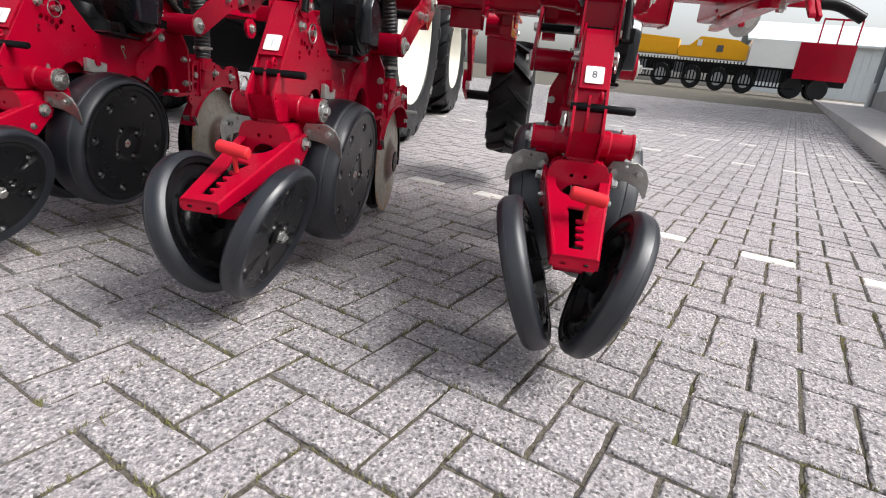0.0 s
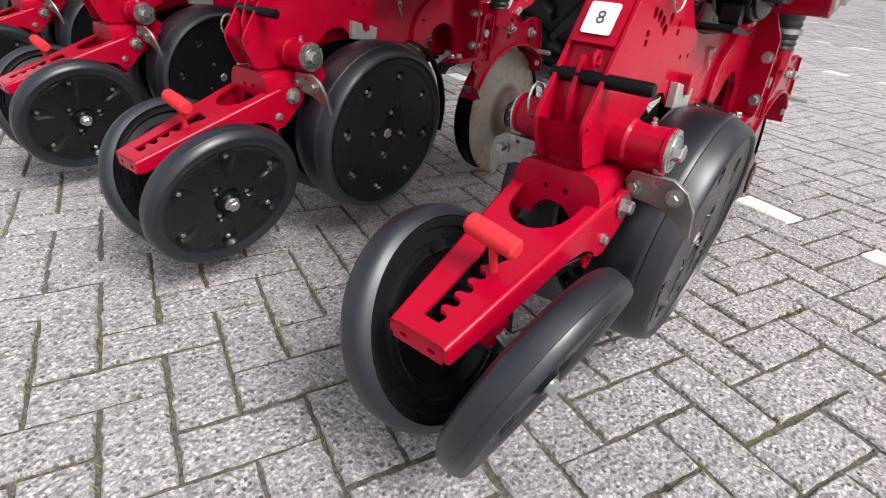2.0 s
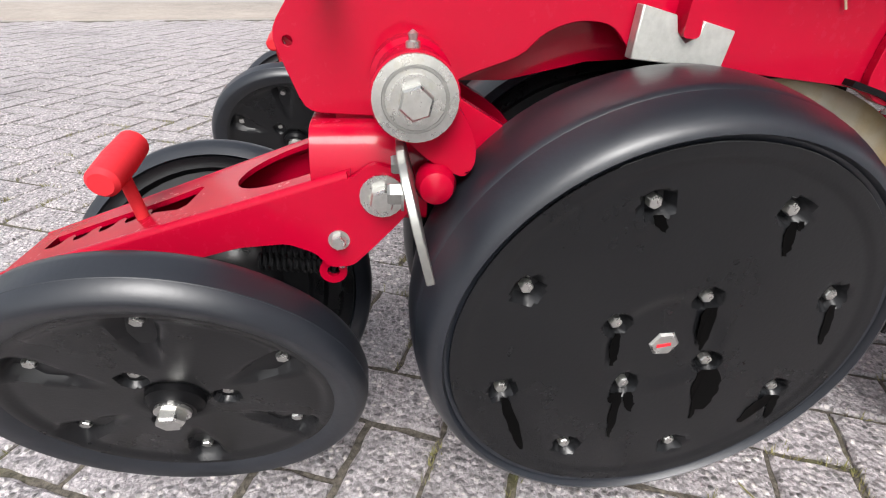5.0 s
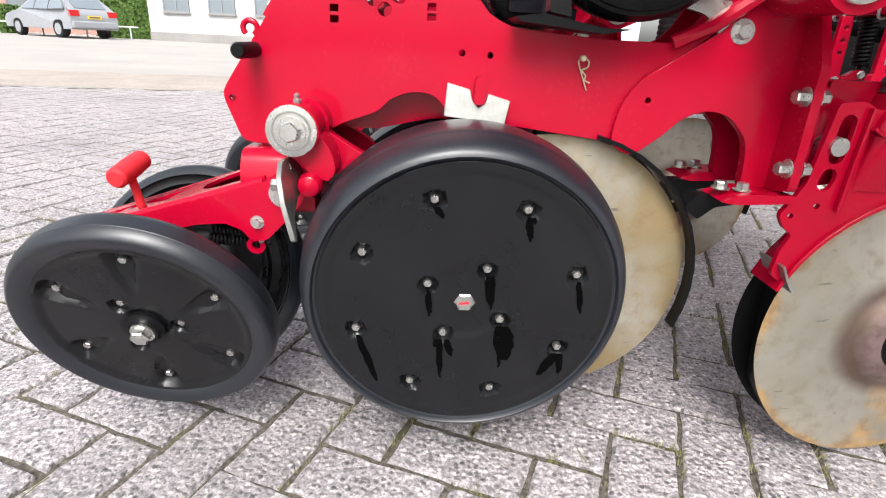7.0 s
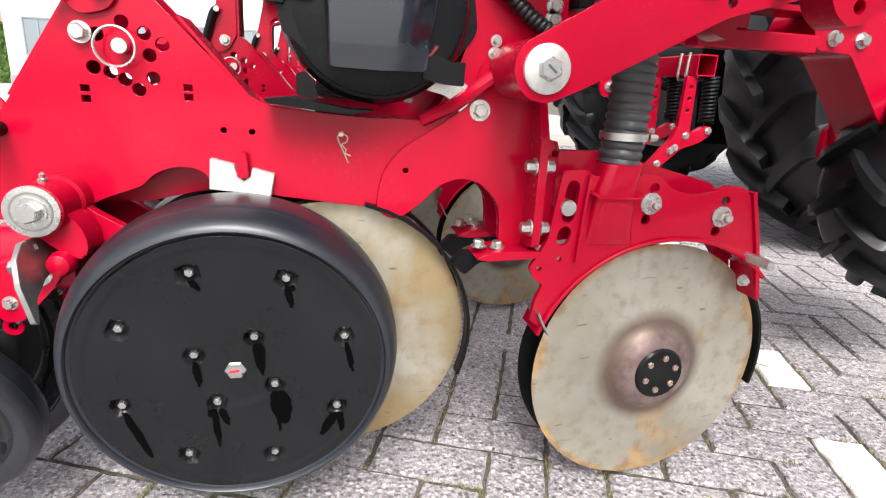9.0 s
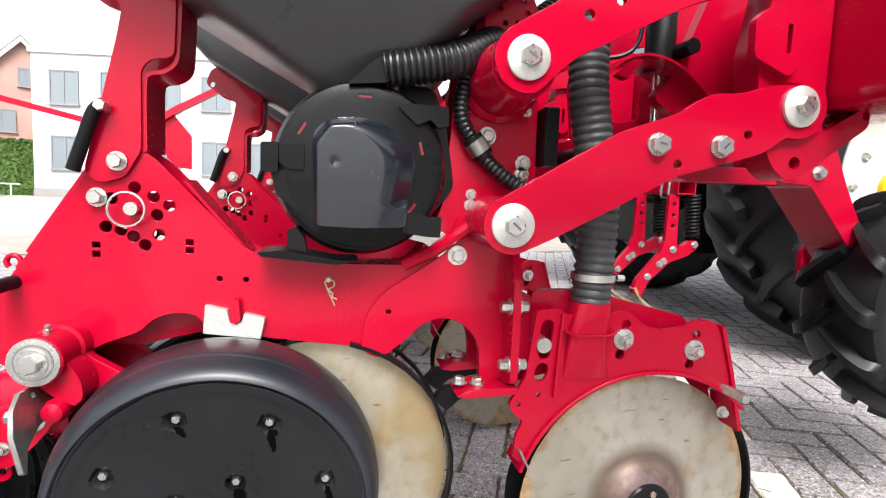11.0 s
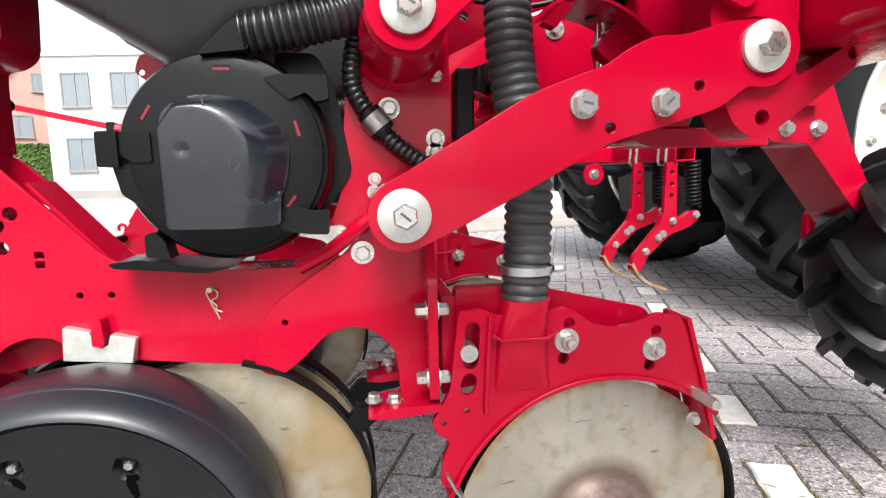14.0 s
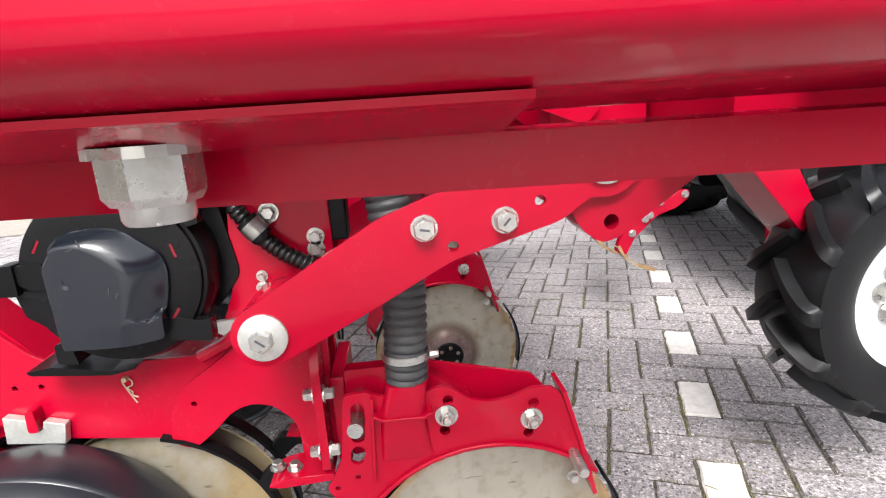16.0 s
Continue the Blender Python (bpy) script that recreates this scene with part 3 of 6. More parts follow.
def row_unit():
    u = thing("row_unit", "red planter row unit with black rubber wheels and bare steel discs", "planter row unit", "row units of the planter")
    # body: two side plates, rear strip, stiffener and nose
    small = [circle(y, z, 0.004, 8) for y, z in ((-0.014, 0.569), (0.020, 0.568), (0.216, 0.525), (0.293, 0.574), (-0.293, 0.505), (0.340, 0.600))]
    sq = [[(y - 0.005, z - 0.004), (y + 0.005, z - 0.004), (y + 0.005, z + 0.004), (y - 0.005, z + 0.004)] for y, z in ((-0.166, 0.612), (-0.166, 0.600), (-0.052, 0.618), (-0.052, 0.607))]
    for s in (1, -1):
        part("side_plate", prism(BODY, s * 0.030, s * 0.036, [circle(y, z, 0.0078, 12) for y, z in PIN_HOLES] + small + sq), RED, u, bevel=0.0012)
        part("nose_plate", prism(LOBE, s * 0.0365, s * 0.045, [circle(0.216, 0.525, 0.004, 8)]), RED, u, bevel=0.0015)
        part("nose_flange", prism(rounded([(s * 0.040, 0.418), (s * 0.092, 0.430), (s * 0.092, 0.575), (s * 0.062, 0.640), (s * 0.052, 0.668), (s * 0.040, 0.668)], 0.006), 0.3865, 0.398, axis="y"), RED, u, bevel=0.001)
        part("nose_foot", prism(rounded([(0.310, 0.413), (0.330, 0.410), (0.398, 0.414), (0.402, 0.424), (0.345, 0.424), (0.330, 0.421)], 0.004), s * 0.032, s * 0.090), RED, u, bevel=0.001)
        part("upright", prism(UPRIGHT, s * 0.038, s * 0.043, [circle(-0.185, 0.954, 0.007, 10)]), RED, u, bevel=0.001)
        bolt(u, (s * 0.044, -0.136, 0.721), 0.0095, 0.010, 1.3, "x" if s > 0 else "-x")
        bolt(u, (s * 0.037, -0.163, 0.674), 0.0095, 0.010, 1.3, "x" if s > 0 else "-x")
    part("rear_strip", strip([(-0.249, 0.600), (-0.236, 0.620), (-0.180, 0.705), (-0.163, 0.725)], -0.0295, 0.0295, 0.005), RED, u)
    part("inner_web", prism([(-0.190, 0.470), (-0.190, 0.560), (0.060, 0.560), (0.060, 0.492), (-0.050, 0.486), (-0.120, 0.470)], -0.004, 0.0), RED, u)
    part("channel_sheet", strip([(-0.236, 0.602), (-0.262, 0.540), (-0.258, 0.455)], -0.0295, 0.0295, 0.004), RED, u)
    part("upright_fold", strip(smooth_path([(-0.061, 0.930), (-0.0635, 0.880), (-0.067, 0.851), (-0.082, 0.838), (-0.100, 0.833), (-0.1045, 0.815), (-0.105, 0.735)], 4), -0.0375, 0.0375, 0.005), RED, u)
    part("channel_tongue", prism(rounded([(-0.262, 0.585), (-0.250, 0.590), (-0.244, 0.560), (-0.250, 0.480), (-0.276, 0.480), (-0.280, 0.540)], 0.006), -0.006, 0.000), RED, u, bevel=0.001)
    part("floor_strip", strip([(-0.060, 0.700), (0.025, 0.602), (0.160, 0.588), (0.240, 0.590)], -0.0295, 0.0295, 0.004), RED, u)
    part("rib", tube([(0.040, 0.235, 0.592), (0.046, 0.275, 0.612), (0.060, 0.330, 0.655)], 0.009, 8), RED, u)
    part("shank", box(-0.012, 0.012, 0.09, 0.19, 0.20, 0.50), BLACKSTEEL, u)
    # locking pin with its ring, grip bars, spring clip
    part("pin", lathe([(0.0, -0.052), (0.006, -0.05), (0.006, 0.046), (0.0085, 0.046), (0.0085, 0.055), (0.0, 0.055)], 14), ZINC, u, m=pose(0, -0.118, 0.661))
    part("pin_ring", tube([(0.052, -0.124 + 0.022 * math.cos(math.tau * i / 28), 0.660 + 0.022 * math.sin(math.tau * i / 28)) for i in range(29)], 0.0017, 6), ZINC, u)
    part("pin_ring", tube([(-0.050, -0.280 + 0.018 * math.cos(math.tau * i / 24), 0.525 + 0.022 * math.sin(math.tau * i / 24)) for i in range(25)], 0.002, 6), ZINC, u)
    part("grip_bar", lathe([(0.0, -0.042), (0.008, -0.042), (0.009, -0.04), (0.009, 0.092), (0.007, 0.096), (0.0, 0.096)], 14), PLASTIC, u, m=pose(0, -0.262, 0.562))
    part("grip_bar", lathe([(0.0, -0.085), (0.008, -0.085), (0.008, 0.037), (0.0, 0.037)], 14), PLASTIC, u, m=pose(0, -0.132, 0.80))
    part("spring_clip", tube(smooth_path([(0.0395, 0.140, 0.533), (0.0395, 0.127, 0.563), (0.0395, 0.128, 0.568), (0.0395, 0.131, 0.570), (0.0395, 0.136, 0.569), (0.0395, 0.139, 0.566), (0.0395, 0.138, 0.560), (0.0395, 0.132, 0.557), (0.0395, 0.133, 0.554), (0.0395, 0.137, 0.550), (0.0395, 0.136, 0.546), (0.0395, 0.138, 0.544), (0.0395, 0.143, 0.542)], 4), 0.0010, 6), CLIPSTEEL, u)
    part("clip_stud", lathe([(0.0, 0.0), (0.0038, 0.0), (0.0038, 0.009), (0.003, 0.0105), (0.0, 0.0105)], 12), CLIPSTEEL, u, m=pose(0.034, 0.131, 0.570))
    part("lever", tube(smooth_path([(0.052, -0.146, 0.792), (0.054, -0.158, 0.780), (0.055, -0.170, 0.745), (0.055, -0.183, 0.707)], 6), 0.0085, 12), PLASTIC, u, "black plastic lever")
    bolt(u, (0.044, -0.148, 0.788), 0.008, 0.022, 0, name="lever_pin")
    part("hook", tube([(0.020, -0.270 + 0.0085 * math.cos(math.radians(a)), 0.586 + 0.0085 * math.sin(math.radians(a))) for a in range(-60, 230, 24)], 0.0036, 8), RED, u)
    # number sticker on the rear strip
    part("number_sticker", prism(rounded([(-0.020, -0.021), (0.020, -0.021), (0.020, 0.021), (-0.020, 0.021)], 0.004), 0.0, 0.0012, axis="z"), LABEL, u, "white number sticker", m=pose(0, -0.2360, 0.6290, 56.5))
    for s in (1, -1):
        # bright bracket and its red tab above the gauge wheel
        part("stop_bracket", prism([(-0.030, 0.535), (-0.002, 0.528), (0.001, 0.516), (0.009, 0.508), (0.017, 0.513), (0.020, 0.524), (0.047, 0.517), (0.042, 0.488), (-0.033, 0.496)], s * 0.037, s * 0.050), DULLZINC, u, bevel=0.001)
        part("stop_tab", prism(rounded([(0.002, 0.512), (0.016, 0.512), (0.014, 0.544), (0.004, 0.544)], 0.005), s * 0.0365, s * 0.056), RED, u)
        # gauge wheel pivot and arm
        e = "x" if s > 0 else "-x"
        part("pivot_tube", lathe([(0.0, 0.036), (0.031, 0.036), (0.031, 0.060), (0.0275, 0.064), (0.0275, 0.108), (0.030, 0.110), (0.030, 0.115), (0.0, 0.115)], 32), RED, u, m=pose(0, -0.202, 0.481) if s > 0 else pose(0, -0.202, 0.481, 0, 0, 180))
        part("pivot_washer", lathe([(0.0, 0.1152), (0.0285, 0.1152), (0.0285, 0.119), (0.020, 0.120), (0.0, 0.120)], 32), ZINC, u, m=pose(0, -0.202, 0.481) if s > 0 else pose(0, -0.202, 0.481, 0, 0, 180))
        # raised darker ring added in place of a dark groove in the washer
        part("groove_ring", lathe([(0.0195, 0.1195), (0.0200, 0.1206), (0.0218, 0.1206), (0.0224, 0.1195)], 32), PLATE, u, m=pose(0, -0.202, 0.481) if s > 0 else pose(0, -0.202, 0.481, 0, 0, 180))
        bolt(u, (s * 0.1195, -0.202, 0.481), 0.0118, 0.010, 1.4, e)
        part("grease_nipple", lathe([(0.005, 0.0), (0.005, 0.004), (0.003, 0.005), (0.0038, 0.009), (0.0, 0.012)], 8, axis="z"), ZINC, u, m=pose(s * 0.085, -0.202, 0.508))
        part("wheel_arm", prism(rounded([(-0.225, 0.462), (-0.200, 0.502), (-0.170, 0.470), (-0.120, 0.440), (0.01, 0.300), (-0.010, 0.275), (-0.130, 0.395)], 0.012), s * 0.040, s * 0.056), RED, u, bevel=0.002)
        part("arm_boss", prism(rounded([(-0.222, 0.462), (-0.207, 0.448), (-0.190, 0.432), (-0.166, 0.420), (-0.158, 0.430), (-0.158, 0.446), (-0.164, 0.462), (-0.180, 0.480)], 0.012), s * 0.057, s * 0.102), RED, u, bevel=0.008)
        part("arm_cap", lathe([(0.0, 0.0), (0.014, 0.0), (0.015, 0.014), (0.012, 0.022), (0.005, 0.026), (0.0, 0.026)], 20), RED, u, m=pose(s * 0.092, -0.187, 0.417) if s > 0 else pose(s * 0.092, -0.187, 0.417, 0, 0, 180))
        # mud scraper behind the gauge wheel, a curved steel blade
        part("scraper", prism([(s * x, z) for x, z in ((0.067, 0.432), (0.076, 0.448), (0.132, 0.450), (0.153, 0.436), (0.165, 0.410), (0.166, 0.368), (0.160, 0.364), (0.146, 0.388), (0.116, 0.402), (0.074, 0.407))], -0.003, 0.003, [[(s * 0.107, 0.436), (s * 0.113, 0.436), (s * 0.113, 0.442), (s * 0.107, 0.442)]], axis="y"), PLATE, u, "worn steel scraper blade", m=pose(0, -0.206, 0, 0, 0, 0) @ pose(0, 0, 0.42, 13) @ pose(0, 0, -0.42), bevel=0.0008)
        bolt(u, (s * 0.081, -0.208, 0.424), 0.0078, 0.009, 1.5, "-y", material=PLATE)
        bolt(u, (s * 0.138, -0.211, 0.424), 0.0078, 0.009, 1.5, "-y", material=PLATE)
        turn = pose(0, 0, 0, 0, 0, 0) if s > 0 else pose(0, 0, 0, 0, 0, 180)
        smooth_wheel(u, "gauge_wheel", pose(s * 0.085, 0, 0.291) @ turn @ pose(0, 0, 0, 0, 5.5, s * 1.5), 0.206, 0.118, 0.1825, [(0.139, 8, 17.5, 0.0054), (0.052, 4, 62.0, 0.0054)], False)
        smooth_wheel(u, "closing_wheel", pose(s * 0.083, -0.411, 0.220) @ turn @ pose(0, 0, 0, 0, 20), 0.167, 0.052, 0.142, [(0.112, 6, 28.0, 0.0058), (0.044, 3, 3.0, 0.0056)], True)
        part("closing_axle", tube([(s * 0.030, -0.425, 0.262), (s * 0.075, -0.412, 0.224)], 0.009, 12), ZINC, u)
        # seed discs and their plastic scraper
        disc(u, "seed_disc", pose(s * 0.022, 0.122, 0.286) @ turn @ pose(0, 0, 0, 0, 0, -s * 2.5 if s > 0 else -s * 2.5), 0.190, 0.010)
        part("disc_scraper", strip([(0.122 + 0.196 * math.cos(radians(a)), 0.286 + 0.196 * math.sin(radians(a))) for a in range(78, -30, -9)], s * 0.028, s * 0.048, 0.005), PLASTIC, u)
        part("scraper_bracket", prism(rounded([(0.285, 0.395), (0.300, 0.412), (0.375, 0.412), (0.375, 0.404), (0.325, 0.396), (0.305, 0.378)], 0.005), s * 0.034, s * 0.052), PLASTIC, u)
        bolt(u, (s * 0.062, 0.320, 0.424), 0.008, 0.008, 1.4, "z")
        bolt(u, (s * 0.068, 0.345, 0.424), 0.008, 0.008, 1.4, "z")
        for z, x in ((0.456, 0.082), (0.540, 0.080)):
            bolt(u, (s * x, 0.386, z), 0.0085, 0.012, 1.4, "-y")
            bolt(u, (s * x, 0.3985, z), 0.0085, 0.012, 1.4, "y")
    # closing wheel frame: notched top plate, sides, adjusting handle
    top = lambda y: 0.319 + 0.335 * (y + 0.542)
    teeth = [(-0.012, -0.530), (0.012, -0.530)]
    right = []
    for i in range(4):
        y = -0.512 + i * 0.024
        right += [(0.015, y - 0.008), (0.010, y - 0.003), (0.001, y - 0.002), (-0.002, y + 0.003), (0.002, y + 0.007), (0.010, y + 0.008), (0.015, y + 0.011)]
    hole_slot = teeth + right + [(0.012, -0.428), (0.026, -0.402), (0.022, -0.395), (-0.016, -0.390), (-0.020, -0.395), (-0.016, -0.416)]
    frame_top = prism([(-0.040, -0.552), (0.040, -0.552), (0.0535, -0.42), (0.0715, -0.250), (0.052, -0.249), *[(0.047 * math.cos(radians(a)), -0.302 + 0.052 * math.sin(radians(a))) for a in range(360, 179, -14)], (-0.052, -0.249), (-0.0715, -0.250), (-0.0535, -0.42)], -0.005, 0.0, [hole_slot], axis="z")
    for v in frame_top.verts:
        v.co.z += top(v.co.y)
    cf = part("closing_frame", frame_top, RED, u, "red closing wheel frame with notched adjusting slot")
    for s in (1, -1):
        side = prism(rounded([(-0.552, top(-0.552) - 0.006), (-0.25, top(-0.25) - 0.006), (-0.232, 0.424), (-0.205, 0.416), (-0.198, 0.396), (-0.212, 0.376), (-0.236, 0.350), (-0.252, 0.334), (-0.272, 0.332), (-0.282, 0.345), (-0.305, 0.353), (-0.345, 0.348), (-0.44, 0.318), (-0.550, 0.290)], 0.006), 0, s * 0.006)
        for v in side.verts:
            v.co.x += s * (0.038 + (max(v.co.y, -0.552) + 0.552) * 0.105)
        part("frame_side", side, RED, cf, bevel=0.001)
        part("folded_edge", tube([(s * (0.0375 + (y + 0.552) * 0.105), y, top(y) - 0.0062) for y in (-0.5515, -0.42, -0.251)], 0.0064, 14), RED, cf)
        bolt(cf, (s * 0.079, -0.226, 0.398), 0.010, 0.012, 1.75, "x" if s > 0 else "-x", name="pivot_bolt")
        bolt(cf, (s * 0.074, -0.262, 0.358), 0.0065, 0.007, 1.35, "x" if s > 0 else "-x")
        part("spring", helix((s * 0.056, -0.262, 0.336), (s * 0.050, -0.330, 0.340), 0.0065, 0.0016, 13), BLACKSTEEL, cf)
        part("spring", helix((s * 0.052, -0.268, 0.321), (s * 0.046, -0.336, 0.324), 0.0065, 0.0016, 13), BLACKSTEEL, cf)
        part("spring_lug", prism(circle(-0.270, 0.322, 0.012, 16), s * 0.058, s * 0.063, [circle(-0.270, 0.322, 0.0055, 10)]), RED, cf)
        part("spring_pin", tube([(s * 0.040, -0.262, 0.329), (s * 0.066, -0.262, 0.329)], 0.003, 8), ZINC, cf)
    part("end_plate", prism([(-0.038, 0.290), (0.038, 0.290), (0.038, 0.313), (-0.038, 0.313)], -0.552, -0.547, [slot(-0.024, 0.300, -0.018, 0.300, 0.003), slot(0.018, 0.300, 0.024, 0.300, 0.003)], axis="y"), RED, cf)
    part("axle_block", box(-0.03, 0.03, -0.445, -0.405, 0.245, 0.278), RED, cf, bevel=0.003)
    part("handle", lathe([(0.0, -0.037), (0.010, -0.037), (0.0135, -0.033), (0.0145, 0.0), (0.0135, 0.033), (0.010, 0.037), (0.0, 0.037)], 18), PINKRED, cf, "faded red handle grip", m=pose(0.015, -0.445, 0.405, 0, 9, 0))
    part("handle_stem", tube([(0.016, -0.444, 0.395), (0.016, -0.438, 0.365), (0.016, -0.432, 0.330)], 0.0055, 10), PINKRED, cf)
    # saddle that carries the closing frame
    part("saddle", prism(rounded([(-0.066, 0.368), (-0.069, 0.416), (-0.056, 0.446), (0.056, 0.446), (0.069, 0.416), (0.066, 0.368)], 0.014, 6) + [(0.034 * math.cos(radians(a)), 0.362 + 0.034 * math.sin(radians(a))) for a in range(10, 171, 20)], -0.281, -0.190, [circle(-0.015, 0.414, 0.0045, 8), circle(0.015, 0.414, 0.0045, 8)], axis="y"), RED, u, bevel=0.007)
    part("shoulder_block", prism(rounded([(-0.0295, 0.440), (-0.0295, 0.475), (0.0295, 0.475), (0.0295, 0.440)], 0.006, 3), -0.262, -0.196, axis="y"), RED, u, bevel=0.005)
    part("saddle_tube", lathe([(0.0, -0.079), (0.017, -0.079), (0.017, 0.079), (0.0, 0.079)], 20), RED, u, m=pose(0, -0.226, 0.398))
    part("head_strip", prism([(-0.302, 0.512), (-0.262, 0.452), (-0.225, 0.447), (-0.225, 0.470), (-0.255, 0.475)], -0.0292, 0.0292), RED, u)
    # parallel linkage
    for s in (1, -1):
        e = "x" if s > 0 else "-x"
        part("lower_arm", prism(rounded(LOWER_ARM, 0.012, 2), s * 0.152, s * 0.162, [circle(0.576, 0.746, 0.0065, 10), circle(0.676, 0.790, 0.0065, 10)]), RED, u, bevel=0.0015)
        part("upper_arm", prism(rounded(UPPER_ARM, 0.012, 2), s * 0.152, s * 0.162, [circle(0.441, 0.921, 0.007, 10), circle(0.482, 0.943, 0.007, 10)]), RED, u, bevel=0.0015)
        flip = pose(0, 0, 0) if s > 0 else pose(0, 0, 0, 0, 0, 180)
        part("arm_bush", lathe([(0.032, 0.030), (0.036, 0.06), (0.036, 0.150), (0.0, 0.150)], 28), RED, u, m=pose(0, 0.356, 0.660) @ flip)
        part("arm_bush", lathe([(0.058, 0.031), (0.058, 0.045), (0.050, 0.052), (0.046, 0.10), (0.042, 0.115), (0.042, 0.150), (0.0, 0.150)], 32), RED, u, m=pose(0, 0.365, 0.858) @ flip)
        part("arm_bush", lathe([(0.034, 0.0), (0.034, 0.150), (0.0, 0.150)], 24), RED, u, m=pose(0, 0.750, 0.832) @ flip)
        for y, z, r in ((0.356, 0.660, 0.0275), (0.365, 0.863, 0.0270), (0.750, 0.831, 0.0275), (0.760, 1.034, 0.0275)):
            part("washer", lathe([(0.0, 0.1622), (r, 0.1622), (r, 0.167), (r - 0.004, 0.170), (0.0, 0.170)], 32), DULLZINC, u, m=pose(0, y, z) @ flip)
            bolt(u, (s * 0.170, y, z), 0.0135, 0.011, 0, e)
            part("bolt_mark", box(s * 0.1811, s * 0.1815, -0.0065, 0.0065, -0.0013, 0.0013), INK, u, m=pose(0, y, z, 900 * y))
        for y, z in ((0.545, 0.770), (0.635, 0.772)):
            bolt(u, (s * 0.1622, y, z), 0.0135, 0.011, 1.12, e)
            part("bolt_mark", box(s * 0.1763, s * 0.1767, -0.0055, 0.0055, -0.0013, 0.0013), INK, u, m=pose(0, y, z, 640 * y))
    part("cross_tube", lathe([(0.0, -0.15), (0.014, -0.15), (0.014, 0.15), (0.0, 0.15)], 14), BLACKSTEEL, u, m=pose(0, 0.545, 0.770))
    part("cross_tube", lathe([(0.0, -0.15), (0.014, -0.15), (0.014, 0.15), (0.0, 0.15)], 14), BLACKSTEEL, u, m=pose(0, 0.635, 0.772))
    # head details
    part("top_tab", prism(rounded([(0.338, 0.900), (0.336, 0.972), (0.398, 0.992), (0.425, 0.930), (0.420, 0.880)], 0.006), 0.045, 0.052, [circle(y, z, 0.004, 8) for y, z in ((0.358, 0.955), (0.392, 0.968), (0.398, 0.952), (0.366, 0.936), (0.384, 0.938))]), RED, u, bevel=0.001)
    for x, y, z, r in ((0.037, 0.351, 0.781, 0.0088), (0.037, 0.335, 0.822, 0.0052), (0.037, 0.409, 0.820, 0.0052), (0.037, 0.407, 0.745, 0.0078), (0.037, 0.406, 0.728, 0.0078), (0.037, 0.331, 0.697, 0.0052), (0.037, 0.330, 0.681, 0.0058), (0.044, 0.313, 0.608, 0.0095), (0.056, 0.300, 0.925, 0.009)):
        bolt(u, (x, y, z), r, 0.008, 1.5, "x")
    part("control_box", box(0.020, 0.060, 0.4305, 0.452, 0.742, 0.826), PLASTIC, u, bevel=0.003)
    part("cable_hose", corrugated([(0.050, 0.338, 0.905), (0.052, 0.318, 0.870), (0.052, 0.308, 0.810), (0.052, 0.330, 0.768), (0.052, 0.362, 0.733), (0.052, 0.420, 0.697)], 0.0115, 0.0075, 0.002, 12), HOSE, u)
    part("hose_clip", tube([(0.052, 0.325, 0.776), (0.052, 0.344, 0.752)], 0.0150, 16), BLACKSTEEL, u)
    part("clip_band", tube([(0.052, 0.3285, 0.7715), (0.052, 0.3405, 0.7565)], 0.0158, 18), PLATE, u)
    part("clip_tab", prism(slot(0.338, 0.768, 0.351, 0.781, 0.011), 0.0365, 0.039), PLATE, u)
    # seed meter
    meter = part("seed_meter", lathe([(0.0, -0.02), (0.085, -0.02), (0.090, 0.02), (0.104, 0.025), (0.113, 0.035), (0.114, 0.072), (0.108, 0.085), (0.104, 0.086), (0.103, 0.092), (0.090, 0.095), (0.0, 0.095)], 64), HOUSING, u, "black plastic seed meter housing", m=pose(0, 0.171, 0.725))
    cover = rounded([(-0.060, 0.043), (-0.047, 0.055), (-0.025, 0.0625), (0.001, 0.063), (0.029, 0.056), (0.064, 0.027), (0.069, 0.008), (0.066, -0.018), (0.058, -0.048), (0.057, -0.0745), (0.000, -0.0760), (-0.055, -0.0745), (-0.0590, -0.010), (-0.062, 0.017)], 0.007, 4)

    # outline lines of the cover as (point, inward normal, width of the fold)
    folds = []
    for (y0, z0), (y1, z1), wide in (((-0.060, -0.076), (-0.062, 0.030), 0.008), ((-0.062, 0.030), (-0.044, 0.056), 0.010), ((-0.044, 0.058), (0.001, 0.0635), 0.013), ((0.001, 0.0645), (0.029, 0.057), 0.022), ((0.029, 0.057), (0.065, 0.027), 0.034), ((0.065, 0.027), (0.0695, 0.004), 0.042), ((0.0695, 0.004), (0.058, -0.050), 0.040)):
        run = math.dist((y0, z0), (y1, z1))
        folds.append((y0, z0, (z1 - z0) / run, -(y1 - y0) / run, wide))

    def cover_height(y, z):
        """The moulded cover: a flat front that rolls over broadly at the upper right, and a fuller skirt below a curved step."""
        near = 0.0
        for y0, z0, ny, nz, wide in folds:
            near += math.exp(-9.0 * max(0.0, (y - y0) * ny + (z - z0) * nz) / wide)
        t = min(1.0, max(0.0, -math.log(near) / 9.0 + 0.03))
        roll = math.sin(0.5 * math.pi * t) ** 1.15
        lip = -0.036 - 0.30 * max(0.0, y) + 0.9 * max(0.0, y - 0.045)
        skirt = smoothstep(lip + 0.0015, lip - 0.0015, z) * smoothstep(-0.004, 0.006, y)
        h = (0.004 + 0.026 * roll) * (1 - skirt) + (0.0175 + 0.0125 * roll) * skirt
        h -= 0.06 * max(0.0, -z - 0.050)
